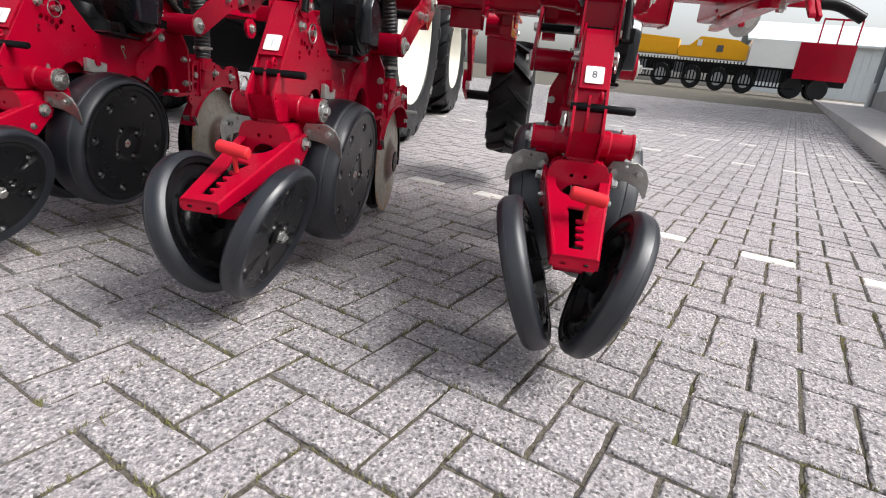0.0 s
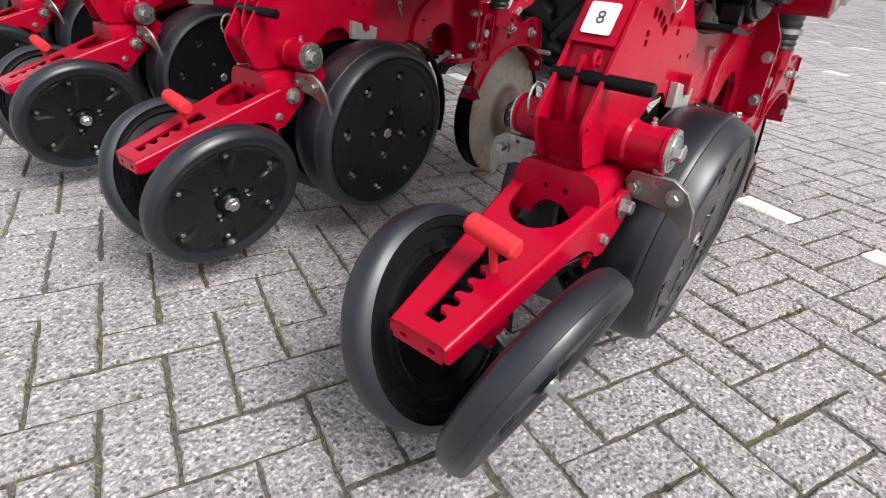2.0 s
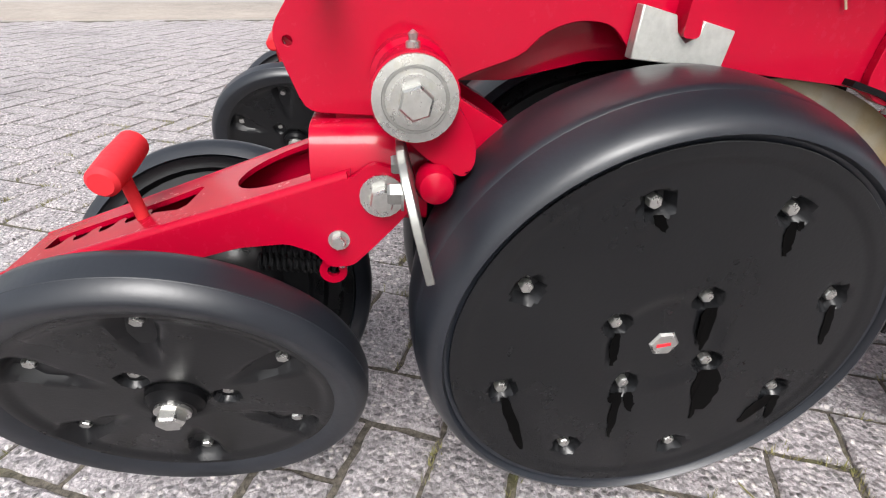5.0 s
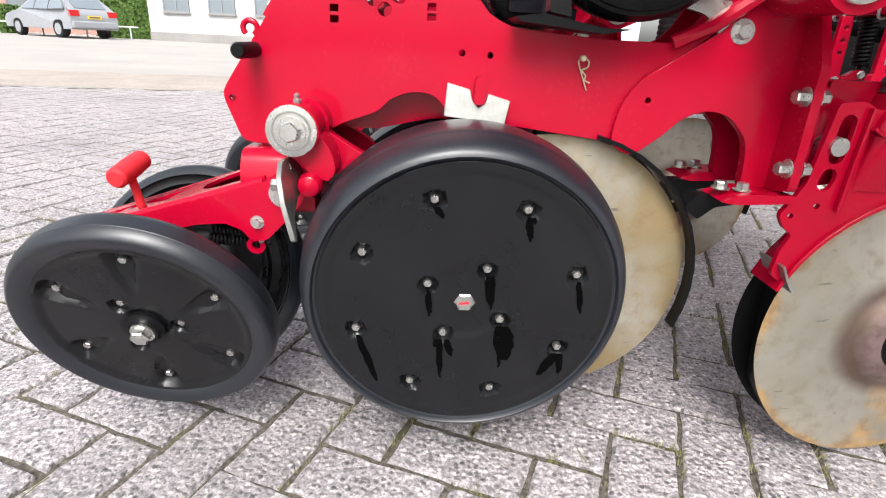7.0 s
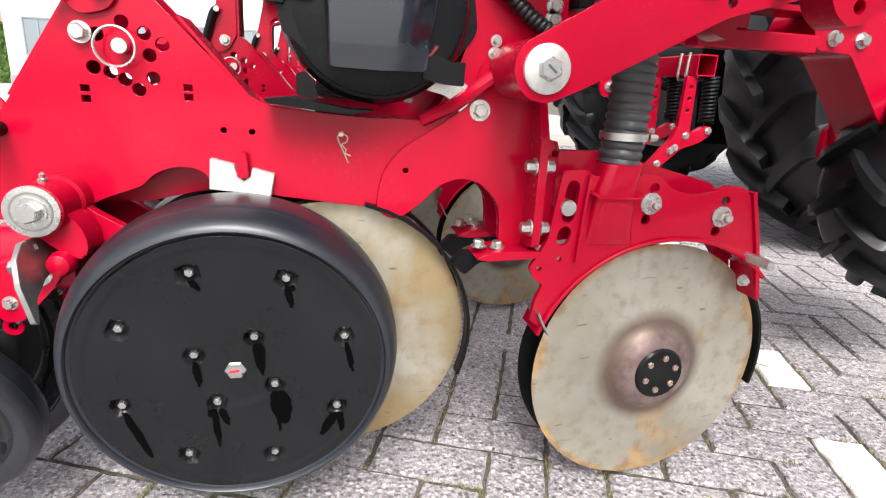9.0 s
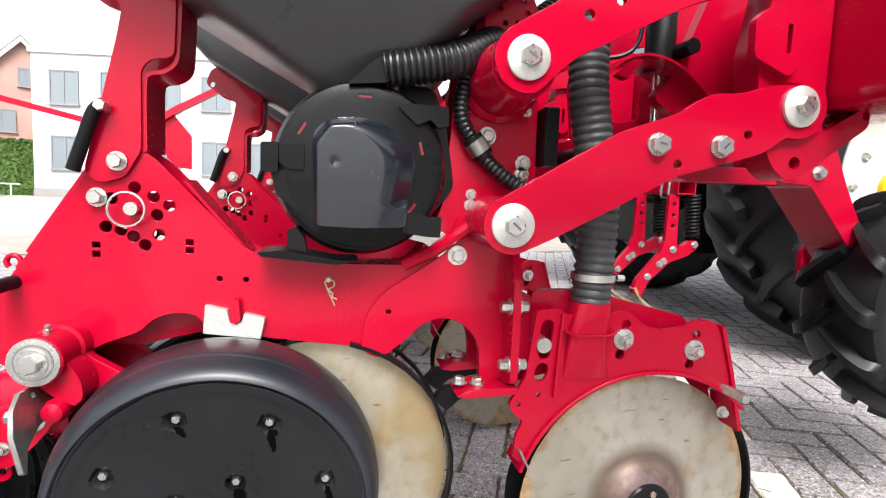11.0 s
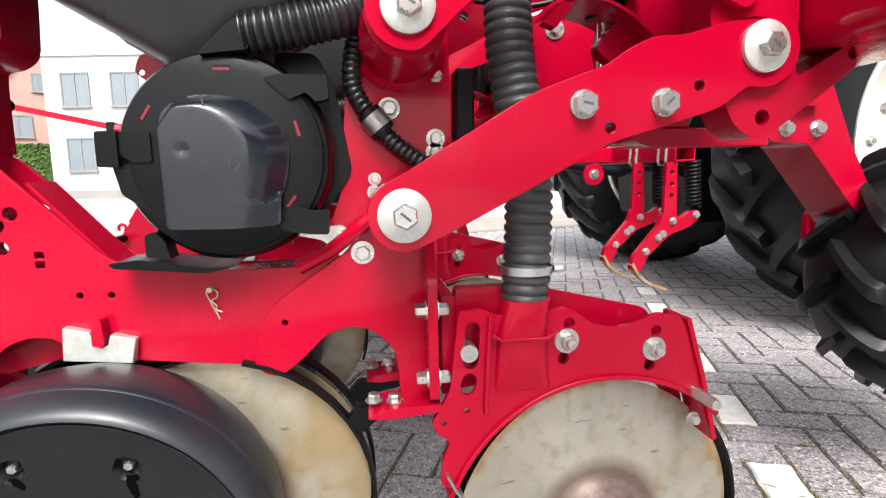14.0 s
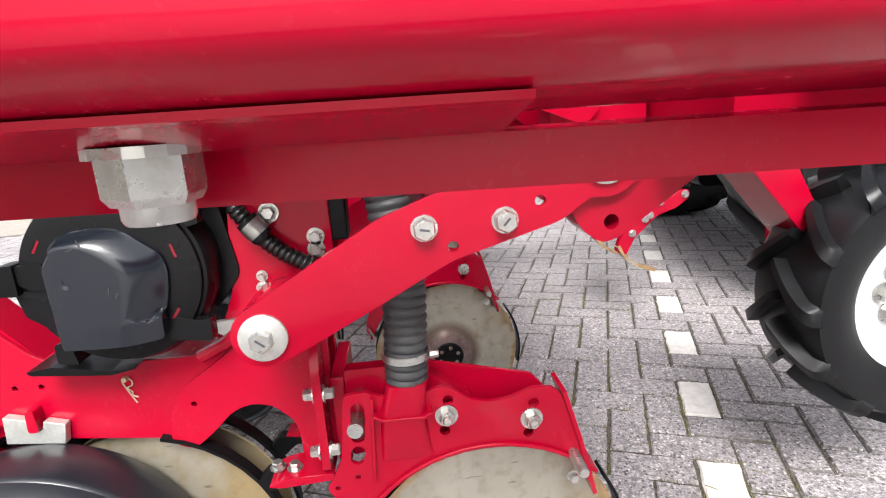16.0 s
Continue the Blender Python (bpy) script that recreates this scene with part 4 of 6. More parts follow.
        return 0.097 + h - 0.0016 * math.exp(-((y + 0.033) ** 2 + (z - 0.005) ** 2) / 0.000020)

    edge_pts = []
    for a, b in zip(cover, cover[1:] + cover[:1]):
        n = max(1, int(math.dist(a, b) / 0.0022))
        edge_pts += [(a[0] + (b[0] - a[0]) * i / n, a[1] + (b[1] - a[1]) * i / n) for i in range(n)]
    bm = bmesh.new()
    loops = [[bm.verts.new((0.085, y, z)) for y, z in edge_pts]]
    for f in [1.0, 0.985, 0.97] + [0.95 - 0.025 * k for k in range(38)]:
        loops.append([bm.verts.new((cover_height(y * f, z * f), y * f, z * f)) for y, z in edge_pts])
    for p, q in zip(loops, loops[1:]):
        for i in range(len(p)):
            bm.faces.new((p[i], p[(i + 1) % len(p)], q[(i + 1) % len(p)], q[i]))
    bm.faces.new(loops[-1])
    part("meter_cover", bm, METERBLACK, meter)
    for y, z, a in ((-0.02, 0.045, 20), (0.012, -0.006, 75), (0.020, -0.012, 60), (-0.045, -0.055, -15), (-0.01, 0.052, 100)):
        part("scuff", box(0.0, 0.0003, -0.004, 0.004, -0.0006, 0.0006), HOPPERGREY, meter, m=pose(0.1272 if z > -0.04 else 0.1252, y, z, a))
    # vent slots as raised bars, their recess shade painted dark red and black
    for y, z, a in ((0.003, 0.091, 0), (0.076, 0.028, 105), (0.066, -0.050, 52), (-0.076, 0.046, 58)):
        part("vent", box(0.0945, 0.0956, -0.0085, 0.0085, -0.0026, 0.0026), RECESSRED, meter, m=pose(0, y, z, a))
        part("vent_shade", box(0.0945, 0.0960, -0.0085, 0.0085, 0.0006, 0.0028), BLACKSTEEL, meter, m=pose(0, y, z, a))
    for tab in ([(0.045, 0.080), (0.058, 0.085), (0.111, 0.084), (0.112, 0.059), (0.098, 0.056), (0.088, 0.066), (0.070, 0.058)], [(0.055, -0.058), (0.070, -0.054), (0.091, -0.061), (0.107, -0.060), (0.106, -0.088), (0.085, -0.087), (0.055, -0.082)]):
        part("latch", prism(rounded(tab, 0.003), 0.078, 0.098), HOUSING, meter, bevel=0.003)
    part("connector", prism(rounded([(-0.124, -0.010), (-0.124, 0.026), (-0.103, 0.027), (-0.103, -0.011)], 0.003), 0.072, 0.102), PLASTIC, meter, bevel=0.002)
    part("connector_neck", prism(rounded([(-0.1028, 0.002), (-0.1028, 0.025), (-0.072, 0.026), (-0.072, -0.006), (-0.090, -0.006)], 0.003), 0.078, 0.098), PLASTIC, meter, bevel=0.002)
    part("side_lug", prism(rounded([(-0.113, -0.008), (-0.106, -0.039), (-0.072, -0.064), (-0.060, -0.040), (-0.068, -0.008)], 0.004), 0.060, 0.0935), HOUSING, meter, bevel=0.003)
    part("meter_foot", prism(rounded([(-0.131, -0.114), (-0.100, -0.110), (-0.03, -0.122), (0.0, -0.122), (-0.03, -0.128), (-0.125, -0.119)], 0.002), 0.010, 0.085), PLASTIC, meter)
    part("cable_plug", prism(rounded([(-0.093, -0.108), (-0.093, -0.084), (-0.082, -0.080), (-0.072, -0.092), (-0.068, -0.112)], 0.003), 0.050, 0.080), BLACKSTEEL, meter, bevel=0.002)
    part("meter_back", prism(rounded([(0.05, 0.120), (0.098, 0.118), (0.118, 0.075), (0.134, -0.020), (0.100, -0.065), (0.04, -0.06)], 0.012), -0.030, 0.040), HOUSING, meter, bevel=0.006)
    part("meter_strut", prism(rounded([(0.050, -0.090), (0.120, -0.082), (0.140, -0.110), (0.120, -0.125), (0.095, -0.100)], 0.006), 0.034, 0.044), ZINC, meter)
    # hopper and its hose
    hop = bmesh.new()
    sec = [(0.04, 0.80, 0.118, 0.170), (0.060, 0.835, 0.098, 0.200), (0.120, 0.905, -0.02, 0.290), (0.165, 1.000, -0.180, 0.410), (0.172, 1.060, -0.235, 0.440), (0.172, 1.250, -0.250, 0.450), (0.0, 1.255, -0.250, 0.450)]
    rings = []
    for w, z, y0, y1 in sec:
        k = rounded([(-w, y0), (w, y0), (w, y1), (-w, y1)], 0.035 if w else 0.0, 4)
        rings.append([hop.verts.new((x, y, z)) for x, y in k])
    for a, b in zip(rings, rings[1:]):
        for i in range(len(a)):
            hop.faces.new((a[i], a[(i + 1) % len(a)], b[(i + 1) % len(a)], b[i]))
    bmesh.ops.remove_doubles(hop, verts=hop.verts, dist=1e-5)
    part("hopper", hop, HOPPERGREY, u, "dark grey plastic seed hopper")
    part("hopper_chute", prism(rounded([(0.150, 0.828), (0.168, 0.846), (0.188, 0.864), (0.206, 0.868), (0.204, 0.834)], 0.006), 0.052, 0.100), PLASTIC, u, bevel=0.006)
    part("suction_hose", corrugated([(0.084, 0.198, 0.853), (0.086, 0.225, 0.857), (0.085, 0.265, 0.866), (0.078, 0.302, 0.878), (0.050, 0.345, 0.905), (0.0, 0.400, 0.930), (-0.02, 0.47, 0.985), (-0.02, 0.56, 1.05), (-0.02, 0.62, 1.13)], 0.0245, 0.0085, 0.0032, 20), HOSE, u)
    # fertiliser coulter in front
    fert = part("coulter_bracket", prism(rounded(FERT, 0.006, 2), 0.079, 0.087, [slot(0.434, 0.441, 0.436, 0.450, 0.0095), slot(0.438, 0.474, 0.441, 0.514, 0.0095), circle(0.403, 0.398, 0.004, 8), circle(0.432, 0.412, 0.004, 8)]
                + [circle(y, z, 0.0075, 10) for y, z in ((0.556, 0.470), (0.563, 0.515), (0.672, 0.453), (0.680, 0.498))]), RED, u, "red coulter bracket over the front disc", bevel=0.0015)
    part("back_plate", prism(rounded([(0.420, 0.440), (0.425, 0.538), (0.540, 0.552), (0.690, 0.516), (0.728, 0.470), (0.760, 0.345), (0.740, 0.37), (0.69, 0.432), (0.60, 0.446)], 0.006, 2), 0.030, 0.036), RED, fert, bevel=0.001)
    part("bracket_rim", strip([(0.616 + 0.220 * math.cos(radians(a)), 0.222 + 0.220 * math.sin(radians(a))) for a in range(46, 161, 6)], 0.032, 0.093, 0.006), RED, fert, bevel=0.0015)
    part("bracket_gusset", strip([(0.462, 0.532), (0.458, 0.470), (0.455, 0.408)], 0.0875, 0.095, 0.005), RED, fert, bevel=0.001)
    part("front_edge", strip([(0.722, 0.512), (0.745, 0.434), (0.766, 0.345)], 0.034, 0.092, 0.006), RED, fert)
    spout = bmesh.new()
    rows = []
    for w0, w1, x1, z in ((0.462, 0.546, 0.0890, 0.434), (0.466, 0.538, 0.0940, 0.452), (0.469, 0.534, 0.0985, 0.480), (0.471, 0.533, 0.1010, 0.508), (0.476, 0.534, 0.1015, 0.524), (0.482, 0.538, 0.1000, 0.548)):
        rows.append([spout.verts.new((x, y, z)) for x, y in rounded([(0.046, w0), (x1, w0), (x1, w1), (0.046, w1)], 0.016, 5)])
    for a, b in zip(rows, rows[1:]):
        for i in range(len(a)):
            spout.faces.new((a[i], a[(i + 1) % len(a)], b[(i + 1) % len(a)], b[i]))
    spout.faces.new(rows[-1])
    part("spout", spout, RED, fert)
    part("spout_rib", strip([(0.462, 0.510), (0.474, 0.503), (0.530, 0.502), (0.540, 0.508)], 0.080, 0.1035, 0.004), RED, fert, bevel=0.001)
    part("coulter_hose", corrugated([(0.0725, 0.510, 0.5475), (0.072, 0.514, 0.62), (0.066, 0.516, 0.70), (0.058, 0.506, 0.78), (0.050, 0.497, 0.86), (0.040, 0.500, 0.96), (0.02, 0.52, 1.10)], 0.0295, 0.0125, 0.0030, 24), HOSEGREY, u, "ribbed dark grey coulter hose")
    part("hose_clamp", lathe([(0.031, -0.005), (0.0325, -0.005), (0.0325, 0.005), (0.031, 0.005)], 28, closed=True, axis="z"), ZINC, u, m=pose(0.0725, 0.512, 0.584))
    bolt(u, (0.085, 0.543, 0.584), 0.005, 0.012, 0, "y", name="clamp_screw")
    for y, z in ((0.5595, 0.4935), (0.6765, 0.4755)):
        bolt(fert, (0.0875, y, z), 0.0105, 0.011, 1.5, "x")
        part("stud", lathe([(0.0, 0.0), (0.0065, 0.0), (0.0065, 0.022), (0.005, 0.024), (0.0, 0.024)], 12), ZINC, fert, m=pose(0.083, y, z))
    part("bracket_pin", lathe([(0.0, -0.07), (0.0110, -0.07), (0.0110, 0.012), (0.0, 0.012)], 18), ZINC, fert, m=pose(0.080, 0.4355, 0.486))
    part("bracket_pin", lathe([(0.0, -0.09), (0.0075, -0.09), (0.0075, 0.040), (0.0065, 0.042), (0.0, 0.042)], 14), ZINC, fert, m=pose(0.094, 0.735, 0.414))
    bolt(fert, (0.0875, 0.735, 0.376), 0.007, 0.008, 1.3, "x")
    disc(u, "coulter_disc", pose(0.062, 0.620, 0.222, 0, 0, 4), 0.203, 0.024)
    part("inner_disc", lathe([(0.0, 0.0), (0.197, 0.0), (0.195, -0.004), (0.0, -0.004)], 56), BLACKSTEEL, u, m=pose(0.028, 0.610, 0.220, 0, 0, -4))
    part("coulter_shoe", prism(rounded([(0.44, 0.30), (0.60, 0.40), (0.60, 0.18), (0.50, 0.05), (0.45, 0.12)], 0.02), 0.020, 0.046), BLACKSTEEL, u)
    part("coulter_guard", strip([(0.620 + 0.211 * math.cos(radians(a)), 0.222 + 0.211 * math.sin(radians(a))) for a in range(34, -17, -6)], 0.012, 0.050, 0.005), PLASTIC, u)
    part("coulter_blade", strip([(0.405, 0.335), (0.415, 0.315), (0.425, 0.300)], 0.045, 0.10, 0.003), PLATE, u)
    part("mount_block", box(-0.062, 0.062, 0.4055, 0.4245, 0.425, 0.552), RED, u, bevel=0.002)
    part("mount_arm", prism(rounded([(0.4250, 0.430), (0.4250, 0.560), (0.52, 0.560), (0.60, 0.50), (0.60, 0.46), (0.50, 0.44)], 0.006), 0.037, 0.060), RED, u)
    # hydraulic ram of the row lift
    ram = part("lift_ram", lathe([(0.0, 0.0), (0.024, 0.0), (0.024, 0.14), (0.018, 0.15), (0.0, 0.15)], 20, axis="z"), BLACKSTEEL, u, m=pose(-0.02, 0.648, 0.905))
    part("ram_rod", lathe([(0.008, -0.095), (0.008, 0.0)], 14, axis="z"), BRIGHT, ram)
    part("ram_end", lathe([(0.0, -0.115), (0.010, -0.115), (0.010, -0.095), (0.0, -0.095)], 14, axis="z"), BLACKSTEEL, ram)
    part("ram_port", lathe([(0.0, 0.0), (0.012, 0.0), (0.012, 0.05), (0.0, 0.05)], 12), BLACKSTEEL, ram, m=pose(0.01, 0.02, 0.03))
    part("oil_pipe", tube(smooth_path([(-0.02, 0.470, 0.925), (0.0, 0.540, 0.915), (0.01, 0.585, 0.930), (0.01, 0.600, 0.980), (0.0, 0.610, 1.08)], 6), 0.0035, 8), BLACKSTEEL, u)
    part("link_guard", strip(smooth_path([(0.520, 0.872), (0.555, 0.905), (0.600, 0.915), (0.650, 0.900), (0.700, 0.862)], 5), -0.05, 0.045, 0.004), RED, u)
    part("guard_rib", prism(rounded([(0.535, 0.878), (0.560, 0.902), (0.575, 0.902), (0.552, 0.872)], 0.003), 0.0455, 0.062), RED, u)
    # head casting towards the beam
    part("head_casting", prism(rounded([(0.700, 0.800), (0.690, 0.900), (0.720, 1.060), (0.800, 1.080), (0.800, 0.800), (0.872, 0.842), (0.880, 0.815), (0.772, 0.738), (0.752, 0.732), (0.728, 0.748)], 0.012), 0.100, 0.150, [circle(0.872, 0.829, 0.007, 10), circle(0.762, 0.757, 0.009, 12)]), RED, u, bevel=0.003)
    part("head_casting", prism(rounded([(0.700, 0.800), (0.690, 0.900), (0.720, 1.060), (0.800, 1.080), (0.800, 0.800), (0.780, 0.735), (0.745, 0.745)], 0.012), -0.150, -0.100), RED, u, bevel=0.003)
    part("head_web", prism(rounded([(0.62, 0.86), (0.66, 0.90), (0.72, 1.05), (0.79, 1.05), (0.79, 0.80), (0.72, 0.80)], 0.02), -0.012, 0.012), RED, u)
    part("cast_pocket", prism(rounded([(0.672, 0.890), (0.670, 0.938), (0.690, 0.955), (0.745, 0.955), (0.745, 0.888), (0.726, 0.868)], 0.008), 0.151, 0.165, [rounded([(0.719, 0.898), (0.719, 0.936), (0.726, 0.936), (0.726, 0.898)], 0.003)]), RED, u, bevel=0.003)
    return u


ROW_PITCH = 0.75
unit_first = row_unit()
units = [unit_first]
for k in range(1, 6):
    units.append(copy_thing(unit_first, pose(-ROW_PITCH * k, 0, 0)))

turns = random.Random(5)
for unit in units[1:]:
    for wheel in [c for c in unit.children if c.name.startswith(("gauge_wheel", "closing_wheel"))]:
        wheel.matrix_basis = wheel.matrix_basis @ pose(0, 0, 0, turns.uniform(-30, 30))
        for film in [c for c in wheel.children if c.name.startswith("water_streak")]:
            bpy.data.objects.remove(film)

# the outermost unit carries a readable number
fc = bpy.data.curves.new("digit", "FONT")
fc.body, fc.size, fc.extrude, fc.align_x, fc.align_y = "8", 0.024, 0.0004, "CENTER", "CENTER"
tmp = bpy.data.objects.new("digit_source", fc)
scene.collection.objects.link(tmp)
bpy.context.view_layer.update()
digit_mesh = bpy.data.meshes.new_from_object(tmp.evaluated_get(bpy.context.evaluated_depsgraph_get()))
bpy.data.objects.remove(tmp)
digit_mesh.materials.clear()
digit_mesh.materials.append(INK)
part("digit", digit_mesh, INK, unit_first, m=pose(0, -0.2360, 0.6290, 56.5) @ pose(0, 0, 0.0015))
for k in range(1, 6):
    part("sticker_mark", box(-0.0016, 0.0016, -0.010, 0.010, 0.0013, 0.0017), GREYRIM, units[k], m=pose(0, -0.2360, 0.6290, 56.5))


# ---------------------------------------------------------------- planter frame and tractor
def lugged_wheel(parent, name, m, r, width, rim_r, lugs, rim_material, lug_h=0.04, lean=1):
    """An agricultural wheel with a V tread; its outer face looks along +x."""
    h = width / 2
    w = new(name)
    w.empty_display_size = 0.1
    w.parent, w.matrix_local = parent, m
    part("tyre", lathe([(rim_r, h * 0.80), (rim_r + 0.02, h * 0.92), ((r + rim_r) / 2, h), (r - lug_h * 1.3, h * 0.97), (r - lug_h, h * 0.8), (r - lug_h, -h * 0.8), (r - lug_h * 1.3, -h * 0.97), ((r + rim_r) / 2, -h), (rim_r + 0.02, -h * 0.92), (rim_r, -h * 0.80)], 64, closed=True), TREAD, w)
    bm = bmesh.new()
    step = math.tau / lugs
    thick = 0.050 * r
    for side in (1, -1):
        for i in range(lugs):
            a0 = step * (i + (0.5 if side < 0 else 0))
            rows = []
            for f, drop in ((-0.05, 0.0), (0.12, 0.0), (0.30, 0.002), (0.48, 0.004), (0.66, 0.008), (0.82, 0.014), (0.93, 0.026), (1.01, 0.052), (1.025, 0.085)):
                a = a0 + lean * 1.05 * h / r * (f - 0.16 * f * f)
                wid = thick * (0.80 + 0.55 * max(f, 0.0)) / r
                ro = r - drop * r / 0.6
                ri = min(r - lug_h * 1.35, ro - 0.008)
                x = side * h * f
                rows.append([bm.verts.new((side * h * g, rr * math.cos(a + d), rr * math.sin(a + d))) for rr, d, g in ((ri, -wid * 1.25, min(f, 0.96)), (ro, -wid * 0.75, f), (ro, wid * 0.75, f), (ri, wid * 1.25, min(f, 0.96)))])
            for p, q in zip(rows, rows[1:]):
                for j in range(3):
                    bm.faces.new((p[j], p[j + 1], q[j + 1], q[j]))
            bm.faces.new(rows[0])
            bm.faces.new(rows[-1][::-1])
    part("tread", bm, TREAD, w)
    if rim_material is CREAM:
        dish = [(rim_r + 0.004, h * 0.80), (rim_r + 0.006, h * 0.90), (rim_r - 0.012, h * 0.90), (rim_r - 0.030, h * 0.70), (rim_r * 0.90, h * 0.40), (rim_r * 0.80, h * 0.12), (rim_r * 0.48, 0.0), (0.0, 0.0), (0.0, -h * 0.2), (rim_r * 0.6, -h * 0.3), (rim_r - 0.03, -h * 0.6), (rim_r + 0.004, -h * 0.80)]
        face, hub_r, out = 0.0, rim_r * 0.13, h * 0.16
        part("hub_plate", lathe([(0.0, 0.012), (rim_r * 0.30, 0.012), (rim_r * 0.32, -0.01)], 28), GREYRIM, w)
        # black disc added to cover the pale inner side of the rim
        part("inner_cover", lathe([(0.0, -h * 0.70), (rim_r - 0.06, -h * 0.70), (rim_r - 0.05, -h * 0.62), (rim_r * 0.5, -h * 0.4), (0.0, -h * 0.4)], 40), BLACKSTEEL, w)
    else:
        dish = [(rim_r + 0.004, h * 0.80), (rim_r - 0.012, h * 0.78), (rim_r - 0.03, h * 0.55), (rim_r * 0.62, h * 0.30), (rim_r * 0.45, h * 0.34), (0.0, h * 0.34), (0.0, -h * 0.2), (rim_r * 0.6, -h * 0.3), (rim_r - 0.03, -h * 0.6), (rim_r + 0.004, -h * 0.80)]
        face, hub_r, out = h * 0.34, rim_r * 0.22, h * 0.46
    part("rim", lathe(dish, 56), rim_material, w)
    for i in range(8):
        a = math.tau * i / 8
        bolt(w, (face, rim_r * 0.38 * math.cos(a), rim_r * 0.38 * math.sin(a)), 0.016, 0.02, 1.5)
    part("hub", lathe([(0.0, face), (hub_r, face), (hub_r, face + out * 0.85), (hub_r * 0.8, face + out), (0.0, face + out * 1.05)], 24), YELLOW if rim_material is CREAM else rim_material, w)
    return w


fr = thing("planter_frame", "red steel planter frame with toolbar and lifted support wheel", "planter frame")
part("toolbar", prism(rounded([(0.805, 0.835), (0.805, 1.035), (1.000, 1.035), (1.000, 0.835)], 0.018), -4.6, 0.30), RED, fr, bevel=0.002)
part("toolbar_cap", prism(rounded([(0.800, 0.830), (0.800, 1.040), (1.005, 1.040), (1.005, 0.830)], 0.02), 0.301, 0.31), RED, fr)
part("toolbar_flange", prism([(0.82, 0.822), (1.225, 0.822), (1.225, 0.833), (0.82, 0.833)], -0.35, -0.26), RED, fr)
for x in (-0.515, -0.295):
    part("wheel_leg", prism(rounded([(1.31, 0.834), (1.46, 0.834), (1.50, 0.54), (1.465, 0.54), (1.450, 0.605), (1.335, 0.755)] if x < -0.4 else [(1.108, 0.800), (1.120, 0.834), (1.232, 0.870), (1.262, 0.870), (1.319, 0.744), (1.40, 0.60), (1.37, 0.57), (1.276, 0.680), (1.215, 0.750), (1.127, 0.755)], 0.012), x - (0.012 if x < -0.4 else 0.120), x + 0.012), RED, fr, bevel=0.002)
    for y in (1.162, 1.233) if x > -0.4 else (1.36, 1.43):
        bolt(fr, (x + 0.012, y, 0.780), 0.013, 0.012, 1.3)
part("post", box(-0.53, -0.40, 0.84, 0.93, 0.76, 0.834), RED, fr, bevel=0.003)
lugged_wheel(fr, "support_wheel", pose(-0.284, 1.572, 0.468), 0.296, 0.206, 0.166, 13, GREYRIM, 0.032)
part("wheel_axle", tube([(-0.53, 1.572, 0.468), (-0.33, 1.572, 0.468)], 0.025, 12), BLACKSTEEL, fr)
part("wheel_fork", prism(rounded([(1.45, 0.58), (1.47, 0.60), (1.62, 0.51), (1.62, 0.43), (1.45, 0.50)], 0.02), -0.545, -0.528), RED, fr)
part("hose_rail", tube([(-4.6, 0.64, 1.02), (-0.2, 0.64, 1.02)], 0.02, 10), RED, fr)
for k in range(6):
    x = -0.375 - 0.75 * k
    part("inner_bracket", prism(rounded([(0.66, 0.80), (0.64, 0.96), (0.70, 1.04), (0.80, 1.04), (0.80, 0.80)], 0.02), x - 0.006, x + 0.006), RED, fr)
    bolt(fr, (x + 0.007, 0.707, 0.983), 0.011, 0.01, 1.8)
part("leg_arm", box(-0.325, -0.275, 0.840, 1.120, 0.745, 0.783), RED, fr, bevel=0.004)
part("arm_hanger", box(-0.322, -0.278, 0.860, 0.950, 0.7835, 0.8345), RED, fr, bevel=0.003)
part("brace_tube", tube([(-3.2, -0.10, 0.93), (-1.6, 0.45, 1.00)], 0.012, 10), RED, fr)

# folded row marker arm beside the outer unit
mk = thing("row_marker", "glossy red folded row marker arm with steel bolts", "row marker")
part("marker_beam", prism(rounded([(0.545, 0.890), (0.600, 0.897), (0.622, 0.908), (0.622, 1.05), (0.50, 1.05), (0.50, 0.893)], 0.008), 0.30, 1.25, axis="y"), RED, mk, bevel=0.005)
part("beam_gusset", prism([(0.50, 0.884), (0.552, 0.884), (0.600, 0.894), (0.600, 0.8965), (0.545, 0.8895), (0.50, 0.8895)], 0.30, 0.56, axis="y"), RED, mk)
part("marker_bar", prism(rounded([(0.523, 0.345), (0.500, 0.345), (0.484, 0.362), (0.480, 0.400), (0.486, 0.560), (0.556, 1.25), (0.596, 1.25)], 0.012), 0.862, 0.8835, axis="z"), RED, mk, bevel=0.002)
part("marker_bracket", box(0.3105, 0.4995, 0.85, 0.95, 0.93, 1.02), RED, mk, bevel=0.003)
part("end_stay", prism(rounded([(0.332, 0.840), (0.343, 0.849), (0.382, 0.881), (0.390, 0.893), (0.370, 0.893), (0.347, 0.868), (0.332, 0.855)], 0.004), 0.600, 0.618), RED, mk, bevel=0.003)
part("bar_link", box(0.595, 0.625, 1.10, 1.15, 0.8845, 0.91), RED, mk)
part("marker_stay", prism([(0.338, 0.850), (0.350, 0.835), (0.398, 0.876), (0.398, 0.905)], 0.628, 0.640), RED, mk, bevel=0.002)
part("marker_bolt_stem", lathe([(0.0, 0.0), (0.011, 0.0), (0.012, 0.002), (0.012, 0.03), (0.0, 0.03)], 18, axis="z"), ZINC, mk, m=pose(0.556, 0.440, 0.862))
bolt(mk, (0.556, 0.440, 0.888), 0.0165, 0.016, 1.2, "-z")
